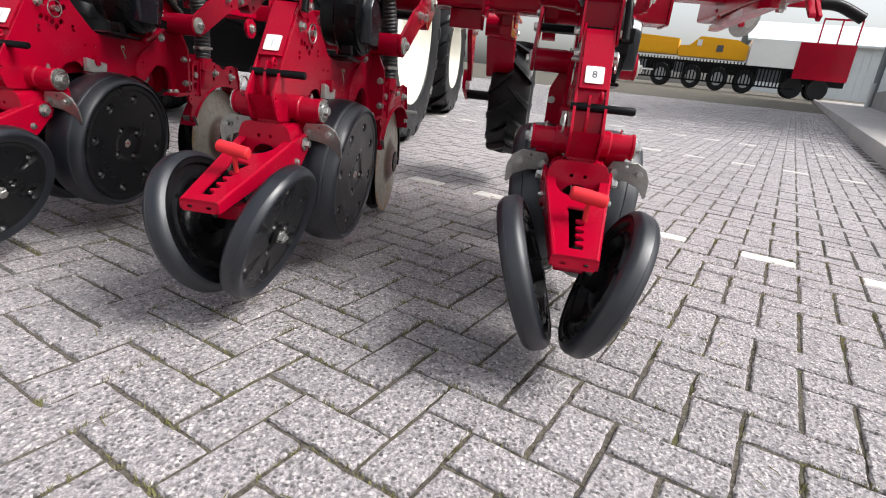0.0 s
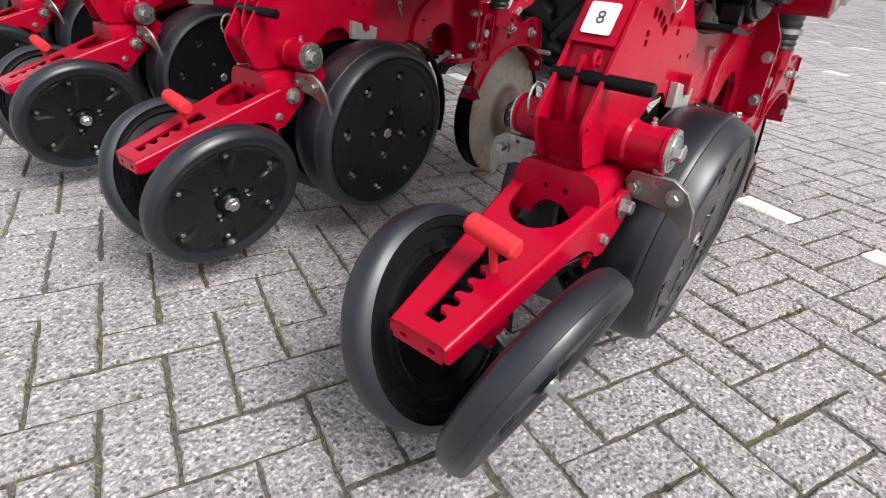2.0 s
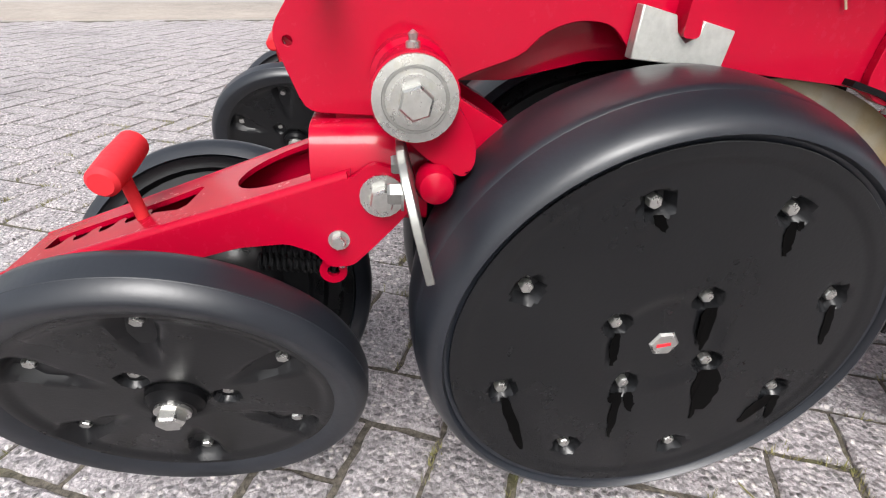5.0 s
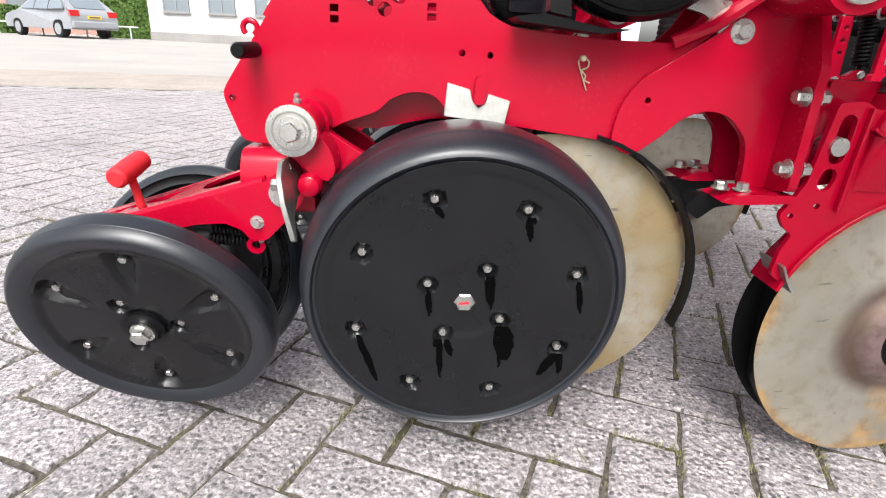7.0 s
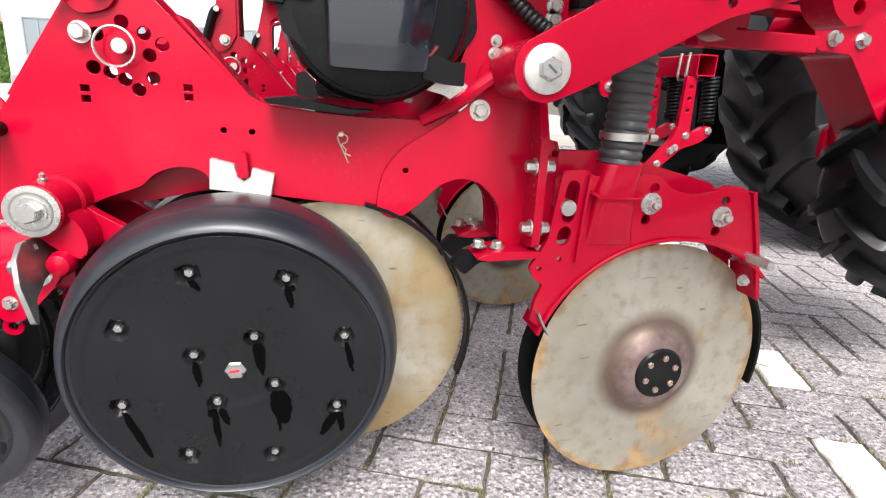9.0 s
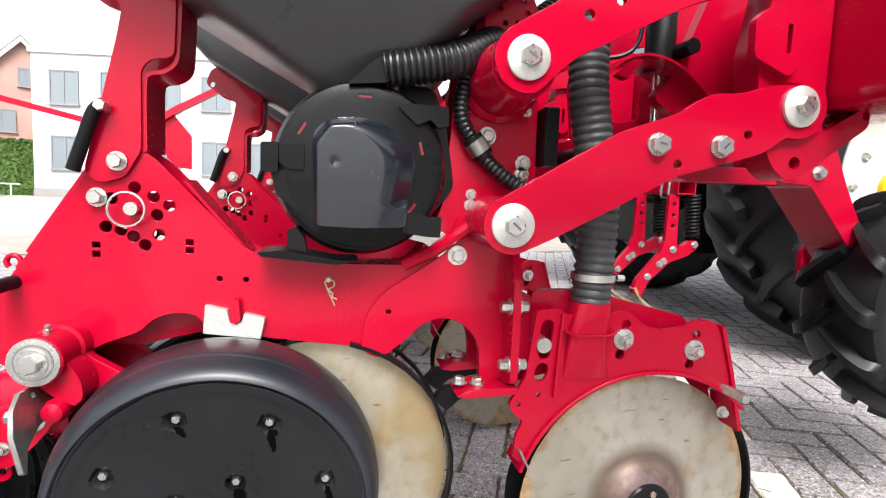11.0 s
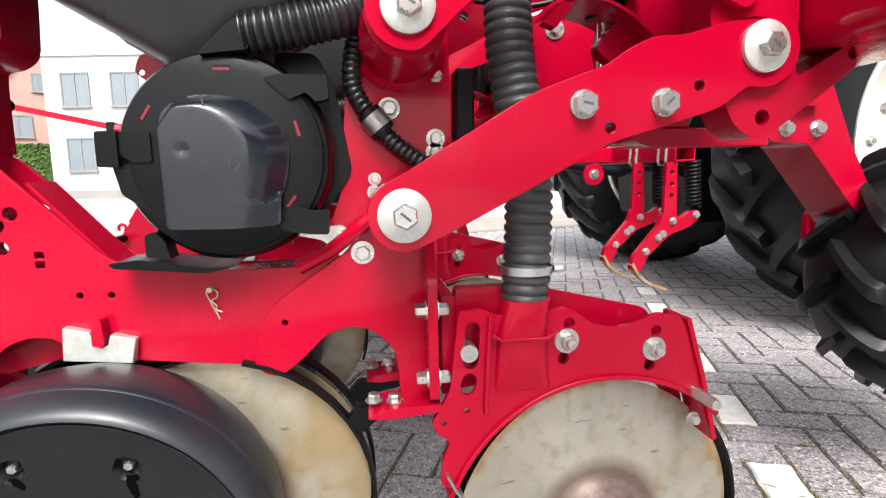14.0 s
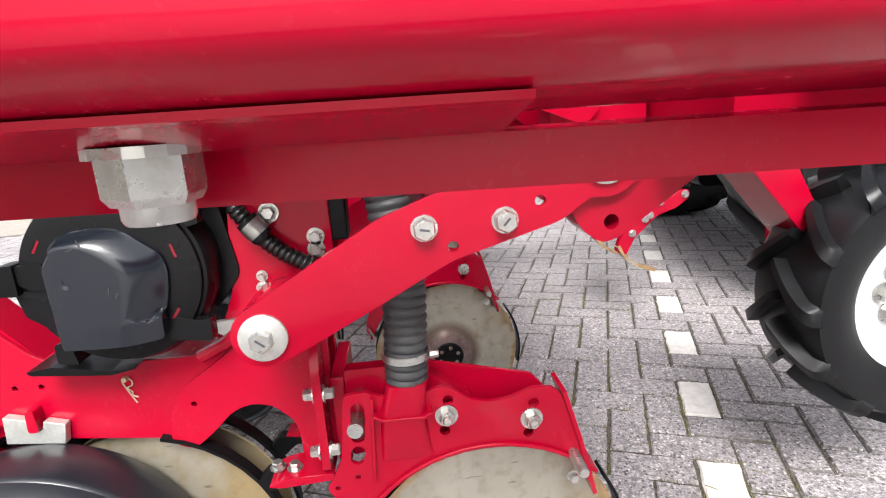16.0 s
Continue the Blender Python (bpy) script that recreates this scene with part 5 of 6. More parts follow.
part("marker_arm", tube(smooth_path([(0.50, 0.95, 0.90), (0.62, 0.95, 0.955), (0.86, 0.95, 0.965)], 6), 0.018, 12), RED, mk)
part("arm_tip", tube(smooth_path([(0.855, 0.95, 0.966), (0.93, 0.95, 0.962), (1.02, 0.95, 0.925)], 6), 0.021, 12), BLACKSTEEL, mk)

far_mk = thing("row_marker", "thin red folded row marker at the far side", "row marker")
part("marker_bar", tube([(-5.6, -3.9, 1.64), (-5.6, -2.15, 1.25)], 0.042, 4), RED, far_mk)
part("marker_knuckle", tube([(-5.6, -2.22, 1.25), (-5.6, -1.98, 1.22)], 0.060, 8), RED, far_mk)
part("knuckle_clip", box(-5.66, -5.54, -2.28, -2.20, 1.17, 1.32), BLACKSTEEL, far_mk, bevel=0.01)
part("marker_bar", tube([(-5.6, -2.02, 1.22), (-5.6, -1.62, 1.50), (-5.6, -1.2, 1.74), (-5.6, 0.9, 1.75)], 0.048, 4), RED, far_mk)
part("marker_flap", prism([(-1.90, 1.42), (-1.66, 1.45), (-1.48, 1.23), (-1.48, 0.87), (-1.69, 0.89)], -5.64, -5.62), RED, far_mk)
part("marker_post", tube([(-5.6, 0.88, 1.75), (-5.6, 0.88, 0.94), (-4.55, 0.90, 0.94)], 0.03, 8), RED, far_mk)

# wheel track loosener tines
tl = thing("track_loosener", "red spring tine track loosener with rusty points", "cultivator tines")
part("tine_bar", prism(rounded([(1.502, 0.736), (1.502, 0.818), (1.586, 0.818), (1.586, 0.736)], 0.006), -1.95, -1.22, [[(1.508, 0.742), (1.508, 0.812), (1.580, 0.812), (1.580, 0.742)]]), RED, tl, bevel=0.002)
part("carrier", box(-1.84, -1.74, 1.00, 1.502, 0.745, 0.812), RED, tl, bevel=0.003)
part("hanger", box(-1.84, -1.74, 0.98, 1.06, 0.813, 0.86), RED, tl)
part("carrier_lug", prism(circle(1.40, 0.690, 0.050, 20) , -1.732, -1.715, [circle(1.40, 0.690, 0.012, 10)]), RED, tl, bevel=0.002)
bolt(tl, (-1.715, 1.40, 0.690), 0.017, 0.014, 1.5)
for x, turned in ((-1.245, 0.0), (-1.475, -0.010)):
    d = turned
    part("tine_leg", prism([(1.478 + d, 0.735), (1.522 + d, 0.735), (1.528 + d, 0.520), (1.470 + d, 0.500)], x - 0.011, x + 0.011, [slot(1.500 + d, z, 1.502 + d, z, 0.008) for z in (0.695, 0.650, 0.605)]), RED, tl, bevel=0.002)
    part("tine_shank", prism(rounded([(1.470 + d, 0.545), (1.500 + d, 0.520), (1.545 + d, 0.520), (1.592 + d, 0.550), (1.622 + d, 0.545), (1.622 + d, 0.515), (1.575 + d, 0.480), (1.500 + d, 0.455), (1.412 + d, 0.375), (1.376 + d, 0.305), (1.338 + d, 0.322), (1.352 + d, 0.375), (1.420 + d, 0.455), (1.452 + d, 0.490)], 0.012), x - 0.0145, x + 0.0145), RED, tl, bevel=0.002)
    part("tine_spring", helix((x, 1.600 + d, 0.560), (x, 1.592 + d, 0.735), 0.026, 0.0065, 12), BLACKSTEEL, tl)
    part("spring_rod", tube([(x, 1.602 + d, 0.545), (x, 1.590 + d, 0.760)], 0.008, 8), BLACKSTEEL, tl)
    part("tine_point", strip(smooth_path([(1.345 + d, 0.345), (1.372 + d, 0.300), (1.425 + d, 0.262), (1.492 + d, 0.238)], 5), x - 0.022, x + 0.022, 0.011), DISC, tl)
    for yy, zz in ((1.605, 0.530), (1.508, 0.507), (1.468, 0.458), (1.450, 0.445), (1.400, 0.392)):
        bolt(tl, (x + 0.0148, yy + d, zz), 0.012, 0.010, 1.25)
    for xx in (x - 0.030, x - 0.085):
        part("u_bolt", tube(smooth_path([(xx, 1.500, 0.825), (xx, 1.497, 0.78), (xx, 1.498, 0.730), (xx, 1.530, 0.727), (xx, 1.585, 0.728)], 5), 0.006, 8), ZINC, tl)

part("marker_disc", lathe([(0.0, -0.035), (0.022, -0.035), (0.030, -0.028), (0.070, 0.0), (0.070, 0.003), (0.0, 0.003)], 36, axis="y"), PLATE, mk, m=pose(0.66, 1.12, 0.905, 20, 0, 25))
part("disc_axle", tube([(0.64, 1.08, 0.885), (0.64, 1.16, 0.885), (0.61, 1.16, 0.93)], 0.012, 8), RED, mk)

tr = thing("tractor", "tractor with large black lugged tyres and cream rims", "tractor")
TC = -2.42
for s in (1, -1):
    turn = pose(0, 0, 0) if s > 0 else pose(0, 0, 0, 0, 0, 180)
    lugged_wheel(tr, "rear_wheel", pose(TC + s * 1.05, 2.70, 0.81) @ turn, 0.825, 0.56, 0.52, 18, CREAM, 0.050, -1)
    lugged_wheel(tr, "front_wheel", pose(TC + s * 0.95, 5.4, 0.70) @ turn, 0.70, 0.44, 0.38, 18, CREAM, 0.045, -1)
part("rear_axle", tube([(TC - 0.9, 2.70, 0.81), (TC + 0.9, 2.70, 0.81)], 0.15, 20), BLACKSTEEL, tr)
part("gearbox", box(TC - 0.28, TC + 0.28, 2.2, 4.2, 0.60, 1.15), BLACKSTEEL, tr, bevel=0.03)
part("front_axle", tube([(TC - 0.8, 5.4, 0.70), (TC + 0.8, 5.4, 0.70)], 0.09, 16), BLACKSTEEL, tr)
part("bonnet", box(TC - 0.4, TC + 0.4, 4.3, 6.2, 0.9, 1.75), RED, tr, bevel=0.08)
# cab and roof lie out of view, added to shade the ground below
part("unseen_cab", prism(rounded([(2.35, 1.30), (2.25, 1.75), (2.45, 2.75), (4.05, 2.80), (4.30, 1.75), (4.25, 1.15), (3.2, 1.15)], 0.08), TC - 0.78, TC + 0.78), GLASS, tr, bevel=0.04)
part("unseen_cab_roof", prism(rounded([(2.30, 2.76), (2.35, 2.98), (4.05, 3.00), (4.20, 2.82)], 0.06), TC - 0.84, TC + 0.84), RED, tr, bevel=0.04)
# black block added to fill the dark space under the tractor
part("rear_dark_block", prism(rounded([(2.10, 0.42), (2.05, 0.95), (2.25, 1.20), (2.75, 1.20), (2.75, 0.42)], 0.05), TC - 0.42, TC + 0.42), BLACKSTEEL, tr, bevel=0.02)
# two more black boxes added to darken the gap between the wheels
for s in (1, -1):
    part("side_dark_block", box(TC + s * 0.62 - 0.20, TC + s * 0.62 + 0.20, 3.45, 4.7, 0.45, 1.05), BLACKSTEEL, tr, bevel=0.06)
for s in (1, -1):
    part("lower_link", tube([(TC + s * 0.35, 2.4, 0.65), (TC + s * 0.45, 1.02, 0.86)], 0.035, 10), BLACKSTEEL, tr)
    part("mudguard", strip([(2.70 + 0.95 * math.cos(radians(a)), 0.81 + 0.95 * math.sin(radians(a))) for a in range(30, 161, 10)], TC + s * 0.80, TC + s * 1.3, 0.01), BLACKSTEEL, tr)


# ---------------------------------------------------------------- surroundings
def slope(x, y):
    """The yard rises gently away from the machine."""
    return 0.014 * max(0.0, y - 7.0) if y < 60 else 0.742


gd = bmesh.new()
xs = [-400, -120, -60, -30, -12, -6, 0, 6, 12, 20, 40, 80, 400]
ys = [-400, -100, -30, -8, 0, 7, 12, 20, 30, 40, 60, 120, 400]
grid = [[gd.verts.new((x, y, slope(x, y) - 0.0070)) for x in xs] for y in ys]
for j in range(len(ys) - 1):
    for i in range(len(xs) - 1):
        gd.faces.new((grid[j][i], grid[j][i + 1], grid[j + 1][i + 1], grid[j + 1][i]))
ground = tagged(part("ground", gd, SOIL), "sandy joints with moss under the paving", "ground", kind="structure")

road_edge = lambda y: -4.95 - 0.21 * (y + 2.5)
rd = prism([(road_edge(-40), -40), (road_edge(40), 40), (road_edge(40) - 70, 40), (road_edge(-40) - 70, -40)], -0.05, 0.004, axis="z")
tagged(part("road", rd, ROAD), "pale worn road surface beside the yard", "road", kind="structure")
vg = prism([(road_edge(-40) - 0.02, -40), (road_edge(40) - 0.02, 40), (road_edge(40) - 1.9, 40), (road_edge(-40) - 1.9, -40)], -0.05, 0.008, axis="z")
tagged(part("verge", vg, VERGE), "strip of worn brown gravelly surface along the road", "verge", kind="structure")
fy = prism([(-30, 19.0), (40, 13.0), (160, 13.0), (160, 150), (-120, 150), (-120, 45)], 0, 0.01, axis="z")
bmesh.ops.subdivide_edges(fy, edges=fy.edges, cuts=6, use_grid_fill=True)
for v in fy.verts:
    v.co.z += slope(v.co.x, v.co.y) - 0.02
tagged(part("far_yard", fy, FARGROUND), "pale paved yard in the distance", "yard", kind="structure")


def window(parent, m, w, h):
    """A framed window with its sill; it looks along +x."""
    win = new("window")
    win.empty_display_size = 0.1
    win.parent, win.matrix_local = parent, m
    t = 0.06
    part("window_frame", prism([(-w / 2, 0), (w / 2, 0), (w / 2, h), (-w / 2, h)], 0.0, 0.05, [[(-w / 2 + t, t), (-t / 2, t), (-t / 2, h - t), (-w / 2 + t, h - t)], [(t / 2, t), (w / 2 - t, t), (w / 2 - t, h - t), (t / 2, h - t)]]), GREYFRAME, win)
    part("pane", box(0.01, 0.02, -w / 2 + t, w / 2 - t, t, h - t), GLASS, win)
    part("sill", box(-0.02, 0.10, -w / 2 - 0.05, w / 2 + 0.05, -0.05, 0.0), PLINTH, win)


# white office block: its near corner, and the way its front runs
office = thing("office_building", "white rendered flat-roofed two-storey office building", "building", m=pose(-24.2, -12.2, 0, 0, 0, -8))
part("wall", box(-9, 0, 0, 20, 0, 5.75), RENDERWALL, office)
part("parapet", box(-9.1, 0.08, -0.08, 20.1, 5.75, 5.95), RENDERWALL, office)
part("plinth", box(-8.9, 0.03, -0.02, 20.02, 0, 0.35), PLINTH, office)
for i in range(7):
    for z in (1.15, 3.75):
        window(office, pose(0.02, 1.3 + 2.0 * i, z), 1.15, 1.35)

house = thing("brick_house", "red brick gabled house with dark tiled roof", "house", m=pose(-30.5, -15.7, 0, 0, 0, 25))
part("wall", prism([(-6.5, 0), (3.4, 0), (3.4, 3.75), (0, 7.5), (-3.4, 3.75), (-6.5, 3.75)], -10, 0), BRICKWALL, house)
for s in (1, -1):
    part("roof", prism([(s * 3.8, 3.32), (0, 7.52), (0, 7.78), (s * 3.8, 3.58)], -10.2, 0.25), ROOFTILE, house)
    part("barge_board", prism([(s * 3.8, 3.25), (0, 7.45), (0, 7.70), (s * 3.8, 3.50)], 0.26, 0.30), WHITEPAINT, house)
part("side_roof", prism([(-7.0, 3.3), (-3.3, 3.76), (-3.3, 4.0), (-7.0, 3.55)], -10.2, 0.25), ROOFTILE, house)
for y, z, w, h in ((-0.9, 0.9, 1.5, 1.4), (-0.9, 3.0, 1.2, 1.1), (0.1, 5.3, 0.55, 0.9), (-5.0, 0.9, 1.4, 1.4)):
    window(house, pose(0.02, y, z), w, h)


def hedge(m, lx, ly, lz, count, seed):
    rng = random.Random(seed)
    h = thing("hedge", "clipped dense green garden hedge", "hedge", m=m)
    part("core", box(-lx / 2 + 0.1, lx / 2 - 0.1, -ly / 2 + 0.1, ly / 2 - 0.1, 0, lz - 0.1), LEAF, h)
    verts, faces = [], []
    for _ in range(count):
        side = rng.random()
        p = Vector((rng.uniform(-lx, lx) / 2, rng.uniform(-ly, ly) / 2, rng.uniform(0.05, lz)))
        if side < 0.35:
            p.z = lz + rng.uniform(-0.12, 0.06)
        elif side < 0.7:
            p.x = lx / 2 + rng.uniform(-0.12, 0.05)
        else:
            p.y = (1 if rng.random() < 0.5 else -1) * (ly / 2 + rng.uniform(-0.12, 0.05))
        a, b = Vector((rng.gauss(0, 1), rng.gauss(0, 1), rng.gauss(0, 1))).normalized() * 0.07, Vector((rng.gauss(0, 1), rng.gauss(0, 1), rng.gauss(0, 1))).normalized() * 0.05
        i = len(verts)
        verts += [p - a, p + b, p + a, p - b]
        faces.append((i, i + 1, i + 2, i + 3))
    me = bpy.data.meshes.new("leaves")
    me.from_pydata(verts, [], faces)
    me.materials.append(LEAF)
    tagged(part("leaves", me, LEAF, h), kind="stuff")


hedge(pose(-24.6, -21.4, 0, 0, 0, 5), 1.2, 6.2, 1.1, 3600, 4)
hedge(pose(-25.7, -13.75, 0, 0, 0, 5), 1.5, 2.4, 2.3, 3600, 5)
rail = thing("low_rail", "low pale steel rail in front of the hedges", "rail")
part("bar", tube([(-23.7, -24.0, 0.48), (-23.75, -12.5, 0.48)], 0.03, 8), GREYRIM, rail)
for i in range(7):
    part("post", tube([(-23.7, -23.6 + 1.8 * i, 0), (-23.7, -23.6 + 1.8 * i, 0.47)], 0.03, 8), GREYRIM, rail)


def car(m):
    """A silver estate car, its nose along -y."""
    c = thing("estate_car", "silver estate car parked beside a hedge", "car", m=m)
    side = rounded([(-2.25, 0.30), (-2.28, 0.62), (-2.05, 0.80), (-1.15, 0.95), (-0.45, 1.40), (0.2, 1.47), (1.6, 1.42), (2.15, 0.98), (2.26, 0.80), (2.25, 0.32)], 0.10, 4)
    bm = prism(side, -0.88, 0.88)
    for v in bm.verts:
        if v.co.z > 0.95:
            v.co.x *= 1 - 0.28 * (v.co.z - 0.95) / 0.52
    part("body", bm, SILVER, c, bevel=0.04)
    for s in (1, -1):
        for pane in ([(-1.00, 0.99), (-0.42, 1.34), (-0.12, 1.38), (-0.12, 0.99)], [(-0.06, 0.99), (-0.06, 1.385), (0.80, 1.38), (0.80, 0.99)], [(0.86, 0.99), (0.86, 1.375), (1.50, 1.34), (1.78, 1.02)]):
            glass = prism(pane, s * 0.84, s * 0.893)
            for v in glass.verts:
                v.co.x *= 1 - 0.28 * (v.co.z - 0.95) / 0.52
            part("side_window", glass, GLASS, c)
        for y in (-1.38, 1.38):
            wh = part("wheel", lathe([(0.0, 0.0), (0.20, 0.0), (0.22, 0.03), (0.31, 0.03), (0.32, -0.05), (0.32, -0.18), (0.0, -0.18)], 32), TREAD, c, m=pose(s * 0.88, y, 0.32) if s > 0 else pose(s * 0.88, y, 0.32, 0, 0, 180))
            part("rim", lathe([(0.0, 0.034), (0.06, 0.034), (0.19, 0.02), (0.21, 0.034), (0.215, 0.0)], 10), SILVER, wh)
        part("tail_light", box(s * 0.55, s * 0.87, 2.16, 2.27, 0.78, 0.98) if s > 0 else box(-0.87, -0.55, 2.16, 2.27, 0.78, 0.98), Mat("red_lens", (0.5, 0.01, 0.01), 0.2).m, c)
    part("rear_window", prism([(1.66, 1.34), (2.06, 1.03), (2.09, 1.065), (1.69, 1.40)], -0.58, 0.58), GLASS, c)
    part("bumper", box(-0.86, 0.86, 2.10, 2.31, 0.36, 0.62), SILVER, c, bevel=0.05)
    part("number_plate", box(-0.26, 0.26, 2.255, 2.275, 0.70, 0.81), Mat("yellow_plate", (0.7, 0.5, 0.03), 0.5).m, c)
    part("plate_mark", box(-0.20, 0.20, 2.275, 2.279, 0.73, 0.78), INK, c)


car(pose(-22.70, -14.95, 0.004, 0, 0, -29))

# far yard: parked implement trailer, tipping trailer, halls
far = thing("crop_trailer", "yellow harvest trailer with black wheels parked far off", "trailer", m=pose(10.2, 41, 0.48, 0, 0, -14) @ Matrix.Diagonal((1, 1, 1.2, 1)))
part("body", prism(rounded([(-9.0, 1.75), (-9.0, 3.3), (-5.4, 3.3), (-4.9, 2.75), (-1.9, 2.62), (-1.9, 1.75)], 0.08), -1.0, 1.0, axis="y"), YELLOW, far, bevel=0.03)
part("rear_deck", prism(rounded([(-1.85, 1.70), (-1.85, 2.25), (-1.2, 2.30), (-0.6, 2.80), (1.7, 2.72), (2.4, 2.45), (2.4, 1.70)], 0.08), -1.05, 1.05, axis="y"), YELLOW, far, bevel=0.03)
part("hazard_board", box(-0.75, -0.45, -1.09, -1.055, 2.30, 2.62), WHITEPAINT, far)
part("badge", box(0.5, 0.9, -1.085, -1.055, 2.05, 2.40), INK, far)
for x0, x1 in ((-8.8, -7.4), (-7.3, -5.9), (-4.6, -3.4), (-3.3, -2.1)):
    part("locker", box(x0, x1, -1.03, -1.005, 1.82, 2.45), YELLOW, far, bevel=0.02)
for x0, x1, z0 in ((-8.9, -8.2, 0.75), (-5.3, -3.7, 0.70), (-1.9, -1.3, 0.80), (3.2, 4.6, 0.75)):
    part("side_box", box(x0, x1, -1.0, -0.72, z0, 1.35), GREYFRAME, far, bevel=0.03)
part("side_guard", box(-5.6, -3.2, -1.26, -1.21, 0.78, 0.86), WHITEPAINT, far)
part("chassis", box(-9.2, 5.5, -0.7, 0.7, 0.9, 1.5), BLACKSTEEL, far)
part("side_guard", box(-9.2, 5.5, -1.20, -1.175, 1.36, 1.45), BLACKSTEEL, far)
part("side_guard", box(-9.2, 5.5, -1.20, -1.175, 0.42, 0.50), BLACKSTEEL, far)
for i in range(70):
    part("slat", box(-9.2 + 0.21 * i, -9.12 + 0.21 * i, -1.17, -1.12, 0.40, 1.6), BLACKSTEEL, far)
for x in (-7.6, -6.1, -2.7, -0.7, 0.95, 2.6):
    for s in (1, -1):
        wh = part("wheel", lathe([(0.0, 0.1), (0.32, 0.1), (0.36, 0.14), (0.58, 0.14), (0.64, 0.08), (0.64, -0.14), (0.0, -0.14)], 28, axis="y"), TREAD, far, m=pose(x, -0.95 * s, 0.64, 0, 0, 180 if s > 0 else 0))
        part("rim", lathe([(0.0, 0.17), (0.10, 0.17), (0.13, 0.115), (0.28, 0.11), (0.34, 0.145), (0.36, 0.14)], 24, axis="y"), GREYRIM, wh)
tip = thing("red_trailer", "red and white slatted farm trailer parked far off", "trailer", m=pose(14.9, 39.6, 0.46, 0, 0, -14) @ Matrix.Diagonal((1, 1, 1.12, 1)))
part("body", box(0.302, 3.3, -1.1, 1.1, 1.1, 3.05), RED, tip)
part("white_panel", box(-2.4, 0.3, -1.1, 1.1, 1.6, 3.05), WHITEPAINT, tip)
for i in range(7):
    part("rib", box(0.32, 3.3, -1.16, -1.1, 1.45 + 0.22 * i, 1.53 + 0.22 * i), RED, tip)
for x in (1.2, 2.2, 3.2):
    part("post", box(x - 0.04, x + 0.04, -1.1, -1.02, 3.05, 4.3), RED, tip)
part("rail", box(1.16, 3.24, -1.1, -1.02, 4.25, 4.35), RED, tip)
part("chassis", box(-2.6, 3.3, -0.6, 0.6, 0.8, 1.3), BLACKSTEEL, tip)
for x in (0.5, 1.9):
    for s in (1, -1):
        part("wheel", lathe([(0.0, 0.1), (0.30, 0.1), (0.55, 0.14), (0.6, 0.08), (0.6, -0.14), (0.0, -0.14)], 24, axis="y"), TREAD, tip, m=pose(x, -0.85 * s, 0.6, 0, 0, 180 if s > 0 else 0))

hall = thing("storage_hall", "pale grey corrugated farm hall in the distance", "hall", m=pose(26, 60, 0.6, 0, 0, -14))
part("wall", box(-7, 12, 0, 20, 0, 5.0), GREYWALL, hall)
part("roof", prism([(-0.5, 4.9), (10, 7.5), (20.5, 4.9), (20.5, 5.1), (10, 7.75), (-0.5, 5.1)], -7.5, 12.5), GREYWALL, hall)
for i in range(31):
    part("cladding_rib", box(-7 + 0.6 * i, -6.9 + 0.6 * i, -0.05, 0.0, 0, 5.0), GREYWALL, hall)

shed = thing("workshop_building", "pale blue-grey workshop wall with dark downpipe", "building", m=pose(16.3, 31.0, 0.3, 0, 0, -24))
part("wall", box(0, 12, -24, 0, 0.9, 8), GREYWALL, shed)
part("plinth", box(-0.04, 12, -24, 0.04, 0, 0.9), PLINTH, shed)
part("downpipe", tube([(-0.12, 0.1, 0), (-0.12, 0.1, 8)], 0.16, 12), GREYFRAME, shed)
part("foot_pipe", tube([(-0.3, -1.6, 0), (-0.3, -1.6, 1.3)], 0.10, 10), GREYRIM, shed)

kerb_a, kerb_b = Vector((3.55, 5.1)), Vector((17.0, 39.5))
kd = (kerb_b - kerb_a).normalized()
kn = Vector((kd.y, -kd.x))
pv = bmesh.new()
for w0, w1, z0, z1 in ((0.0, 0.12, -0.1, 0.13), (0.122, 14.0, -0.1, 0.12)):
    pts = [kerb_a - kd * 6 + kn * w0, kerb_b + kn * w0, kerb_b + kn * w1, kerb_a - kd * 6 + kn * w1]
    lo = [pv.verts.new((p.x, p.y, z0 + slope(p.x, p.y))) for p in pts]
    hi = [pv.verts.new((p.x, p.y, z1 + slope(p.x, p.y))) for p in pts]
    pv.faces.new(hi)
    for i in range(4):
        pv.faces.new((lo[i], lo[(i + 1) % 4], hi[(i + 1) % 4], hi[i]))
tagged(part("pavement", pv, FOOTWAY), "raised concrete kerb and footway along the yard", "pavement", kind="structure")

# ---------------------------------------------------------------- paving: herringbone concrete blocks
U = 0.1042
TH = radians(-21.2)
AX, BX = Vector((math.cos(TH), math.sin(TH))), Vector((math.sin(TH), -math.cos(TH)))
START = Vector((-0.679, 1.372))
LONG, SHORT = 2 * U - 0.0035, U - 0.0035
WHITE_ROWS = (0, -31, -52, -74, -96)


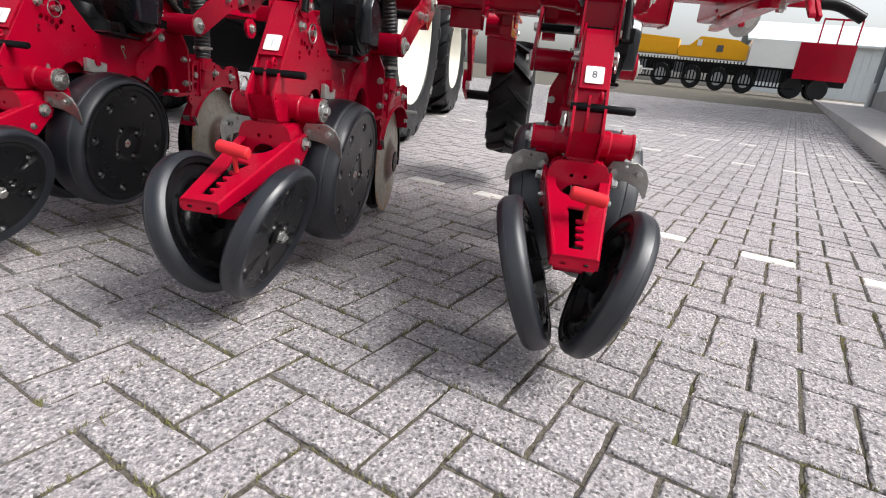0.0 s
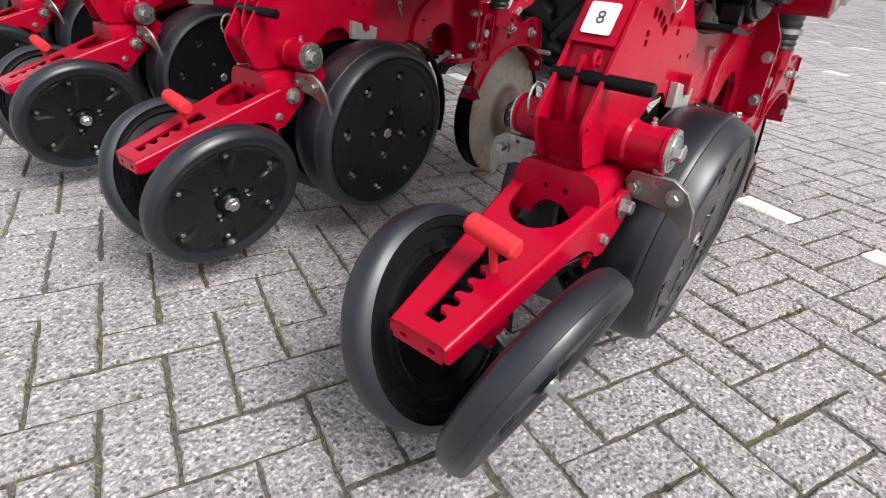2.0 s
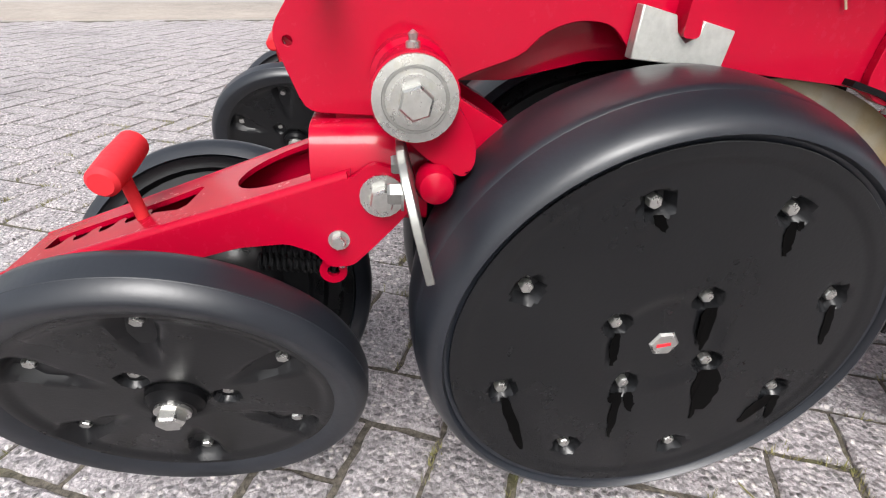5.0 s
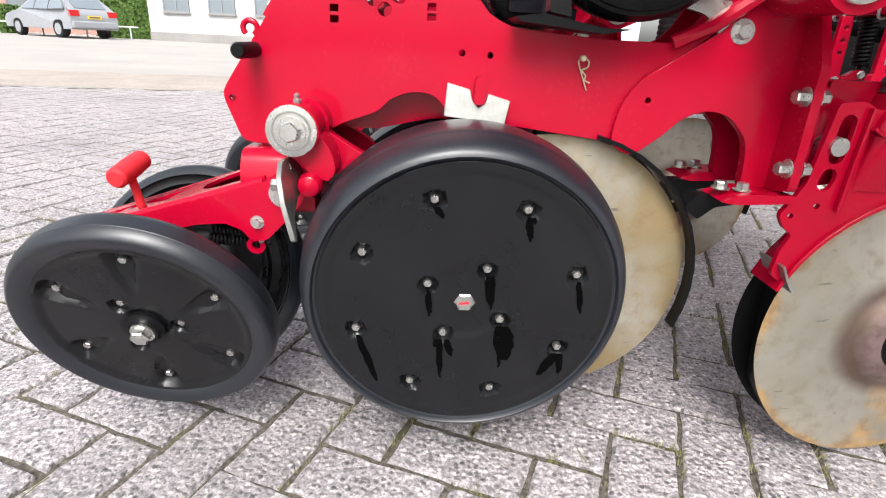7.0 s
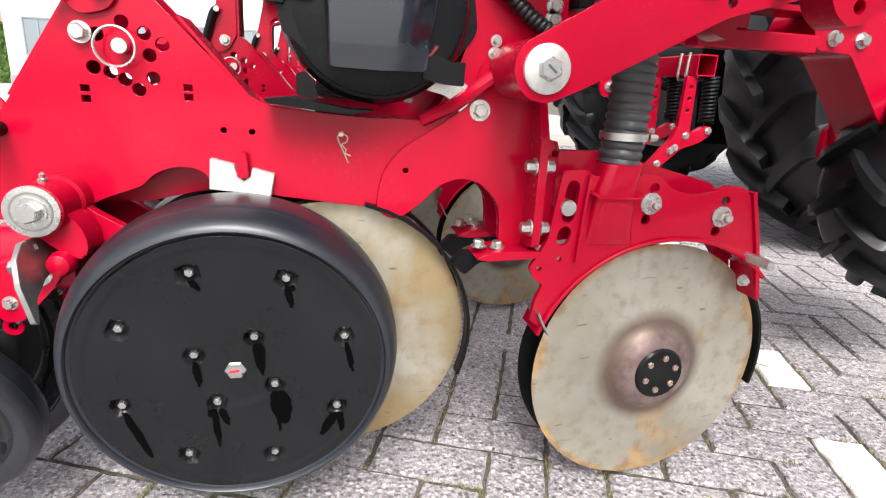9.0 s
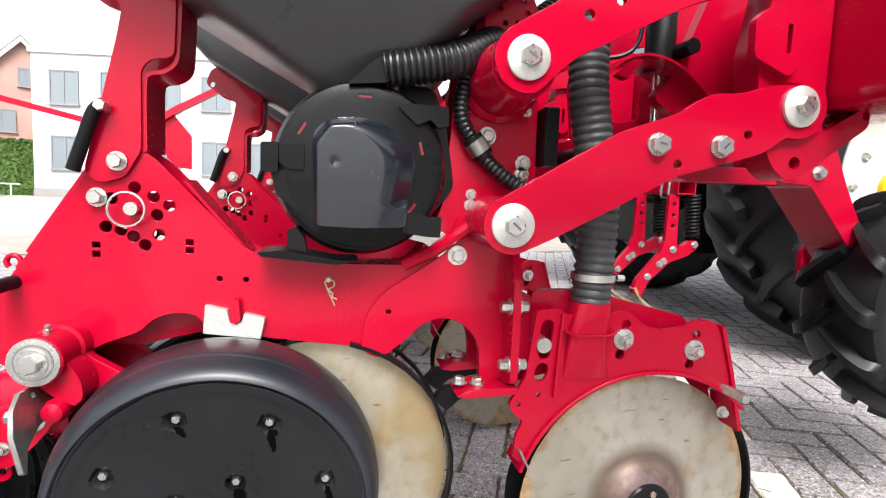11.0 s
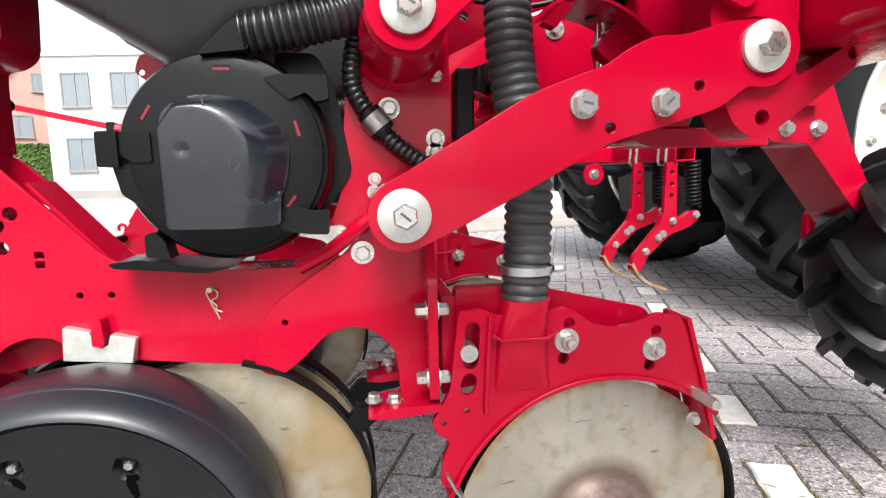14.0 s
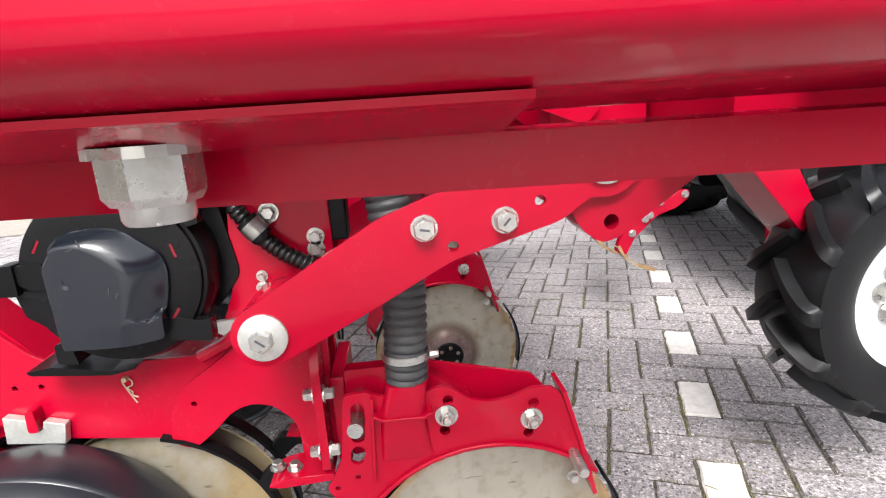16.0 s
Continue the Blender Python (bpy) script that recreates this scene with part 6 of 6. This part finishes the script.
def paver_mesh(name, material, seed=None):
    """A block with worn, uneven upper edges; a plain one without a seed."""
    prng = random.Random(seed)
    verts, faces = [], []
    lx, ly = LONG / 2, SHORT / 2
    n, c = (9, 5) if seed else (1, 1)
    ring = [(-lx + 2 * lx * i / n, -ly) for i in range(n)] + [(lx, -ly + 2 * ly * i / c) for i in range(c)] + [(lx - 2 * lx * i / n, ly) for i in range(n)] + [(-lx, ly - 2 * ly * i / c) for i in range(c)]
    k = len(ring)
    wear = [prng.uniform(0.0, 0.0030) if seed else 0.001 for _ in ring]
    for inset, z in ((0.0, -0.012), (0.0008, -0.0040), (0.0048, 0.0)):
        for (x, y), w in zip(ring, wear):
            d = inset + w + (prng.uniform(-0.0008, 0.0020) if seed else 0.0)
            sx, sy = (x > 0.9 * lx) - (x < -0.9 * lx), (y > 0.9 * ly) - (y < -0.9 * ly)
            verts.append((x - sx * d, y - sy * d, z))
    for lev in (0, k):
        for i in range(k):
            faces.append((lev + i, lev + (i + 1) % k, lev + k + (i + 1) % k, lev + k + i))
    faces.append(tuple(range(2 * k, 3 * k)))
    me = bpy.data.meshes.new(name)
    me.from_pydata(verts, [], faces)
    me.materials.append(material)
    return me, verts, faces


paver_me = [paver_mesh("paver", PAVER, s)[0] for s in range(1, 9)]
_, PV, PF = paver_mesh("paver_plain", PAVER_FAR)
white_me = [paver_mesh("white_paver", PAVER_WHITE, s)[0] for s in range(21, 24)]
rng = random.Random(11)
rest_v, rest_f = [], []
near = 0
for j in range(-190, 95):
    for k in range(-60, 60):
        for kind in (0, 1):
            a, b = (j + 4 * k, j) if kind == 0 else (j + 4 * k + 2.5, j + 0.5)
            c = START + AX * (a * U) + BX * (b * U)
            if not (-9 < c.x < 11 and -4.5 < c.y < 19) or c.x < road_edge(c.y) + 0.1:
                continue
            if (c - kerb_a).dot(kn) > -0.05 and c.y > 0:
                continue
            white = kind == 0 and j in WHITE_ROWS
            turn = TH + (math.pi / 2 if kind else 0.0) + rng.gauss(0, 0.006)
            m = Matrix.LocRotScale((c.x + rng.gauss(0, 0.0009), c.y + rng.gauss(0, 0.0009), slope(c.x, c.y) + rng.uniform(-0.0025, 0.0015)), Euler((rng.gauss(0, 0.006), rng.gauss(0, 0.004), turn)), None)
            if white or (-1.30 < c.x < 1.05 and -1.25 < c.y < 1.35 and near < 300):
                ob = new("white_paver" if white else "paver", rng.choice(white_me if white else paver_me))
                ob.matrix_world = m
                ob.parent = ground
                near += 0 if white else 1
            else:
                o = len(rest_v)
                rest_v += [m @ Vector(p) for p in PV]
                rest_f += [tuple(q + o for q in f) for f in PF]
me = bpy.data.meshes.new("paving_rest")
me.from_pydata(rest_v, [], rest_f)
me.materials.append(PAVER_FAR)
me.materials.append(ARRIS)
me.polygons.foreach_set("material_index", [1 if 4 <= i % 9 < 8 else 0 for i in range(len(rest_f))])
tagged(part("paving", me, PAVER_FAR, ground), kind="stuff")

# grass and moss that fringe the joints
gv, gf = [], []
grng = random.Random(31)
for _ in range(30000):
    j, k = grng.randint(-14, 44), grng.randint(-14, 9)
    a, b = j + 4 * k - 1, j - 0.5
    t = grng.uniform(0, 2)
    p = START + AX * ((a + t) * U) + BX * (b * U) if grng.random() < 0.6 else START + AX * (a * U) + BX * ((b + t / 2) * U)
    if not (-1.7 < p.x < 1.2 and -1.3 < p.y < 1.5) or noise.noise((p.x * 2.1, p.y * 2.1, 0.3)) < -0.38:
        continue
    for _ in range(grng.randint(3, 6)):
        q = p + Vector((grng.gauss(0, 0.004), grng.gauss(0, 0.004)))
        lean = Vector((grng.gauss(0, 0.006), grng.gauss(0, 0.006)))
        h, w, an = grng.uniform(0.003, 0.013), grng.uniform(0.0007, 0.0018), grng.uniform(0, math.pi)
        o = len(gv)
        gv += [(q.x - w * math.cos(an), q.y - w * math.sin(an), -0.010), (q.x + w * math.cos(an), q.y + w * math.sin(an), -0.010), (q.x + lean.x, q.y + lean.y, h - 0.002)]
        gf.append((o, o + 1, o + 2))
me = bpy.data.meshes.new("joint_grass")
me.from_pydata(gv, [], gf)
me.materials.append(GRASSMAT)
tagged(part("joint_grass", me, GRASSMAT, ground), kind="stuff")

# cushions of moss in the joints, and straw lying on the blocks
mv, mf = [], []
for _ in range(9000):
    j, k = grng.randint(-14, 44), grng.randint(-14, 9)
    a, b = j + 4 * k - 1, j - 0.5
    t = grng.uniform(0, 2)
    p = START + AX * ((a + t) * U) + BX * (b * U) if grng.random() < 0.6 else START + AX * (a * U) + BX * ((b + t / 2) * U)
    if not (-1.7 < p.x < 1.2 and -1.3 < p.y < 1.5) or noise.noise((p.x * 3.1, p.y * 3.1, 4.3)) < 0.02:
        continue
    r, h = grng.uniform(0.002, 0.0065), grng.uniform(0.001, 0.005)
    o = len(mv)
    an = grng.uniform(0, math.tau)
    mv += [(p.x + r * math.cos(an + math.tau * q / 5) * grng.uniform(0.6, 1.2), p.y + r * math.sin(an + math.tau * q / 5) * grng.uniform(0.6, 1.2), -0.008) for q in range(5)]
    mv += [(p.x + grng.gauss(0, 0.001), p.y + grng.gauss(0, 0.001), h - 0.0035)]
    mf += [(o + q, o + (q + 1) % 5, o + 5) for q in range(5)]
me = bpy.data.meshes.new("joint_moss")
me.from_pydata(mv, [], mf)
me.materials.append(MOSS)
tagged(part("joint_moss", me, MOSS, ground), kind="stuff")
straw = bmesh.new()
for _ in range(90):
    x, y, an, l = grng.uniform(-1.6, 1.1), grng.uniform(-1.3, 1.4), grng.uniform(0, math.tau), grng.uniform(0.012, 0.045)
    dx, dy, c = math.cos(an) * l, math.sin(an) * l, grng.gauss(0, 0.004)
    tube([(x - dx / 2, y - dy / 2, 0.0022), (x - dy * c * 8, y + dx * c * 8, 0.0030), (x + dx / 2, y + dy / 2, 0.0022)], grng.uniform(0.0005, 0.0011), 5, straw)
tagged(part("straw", straw, GRASSMAT, ground), kind="stuff")
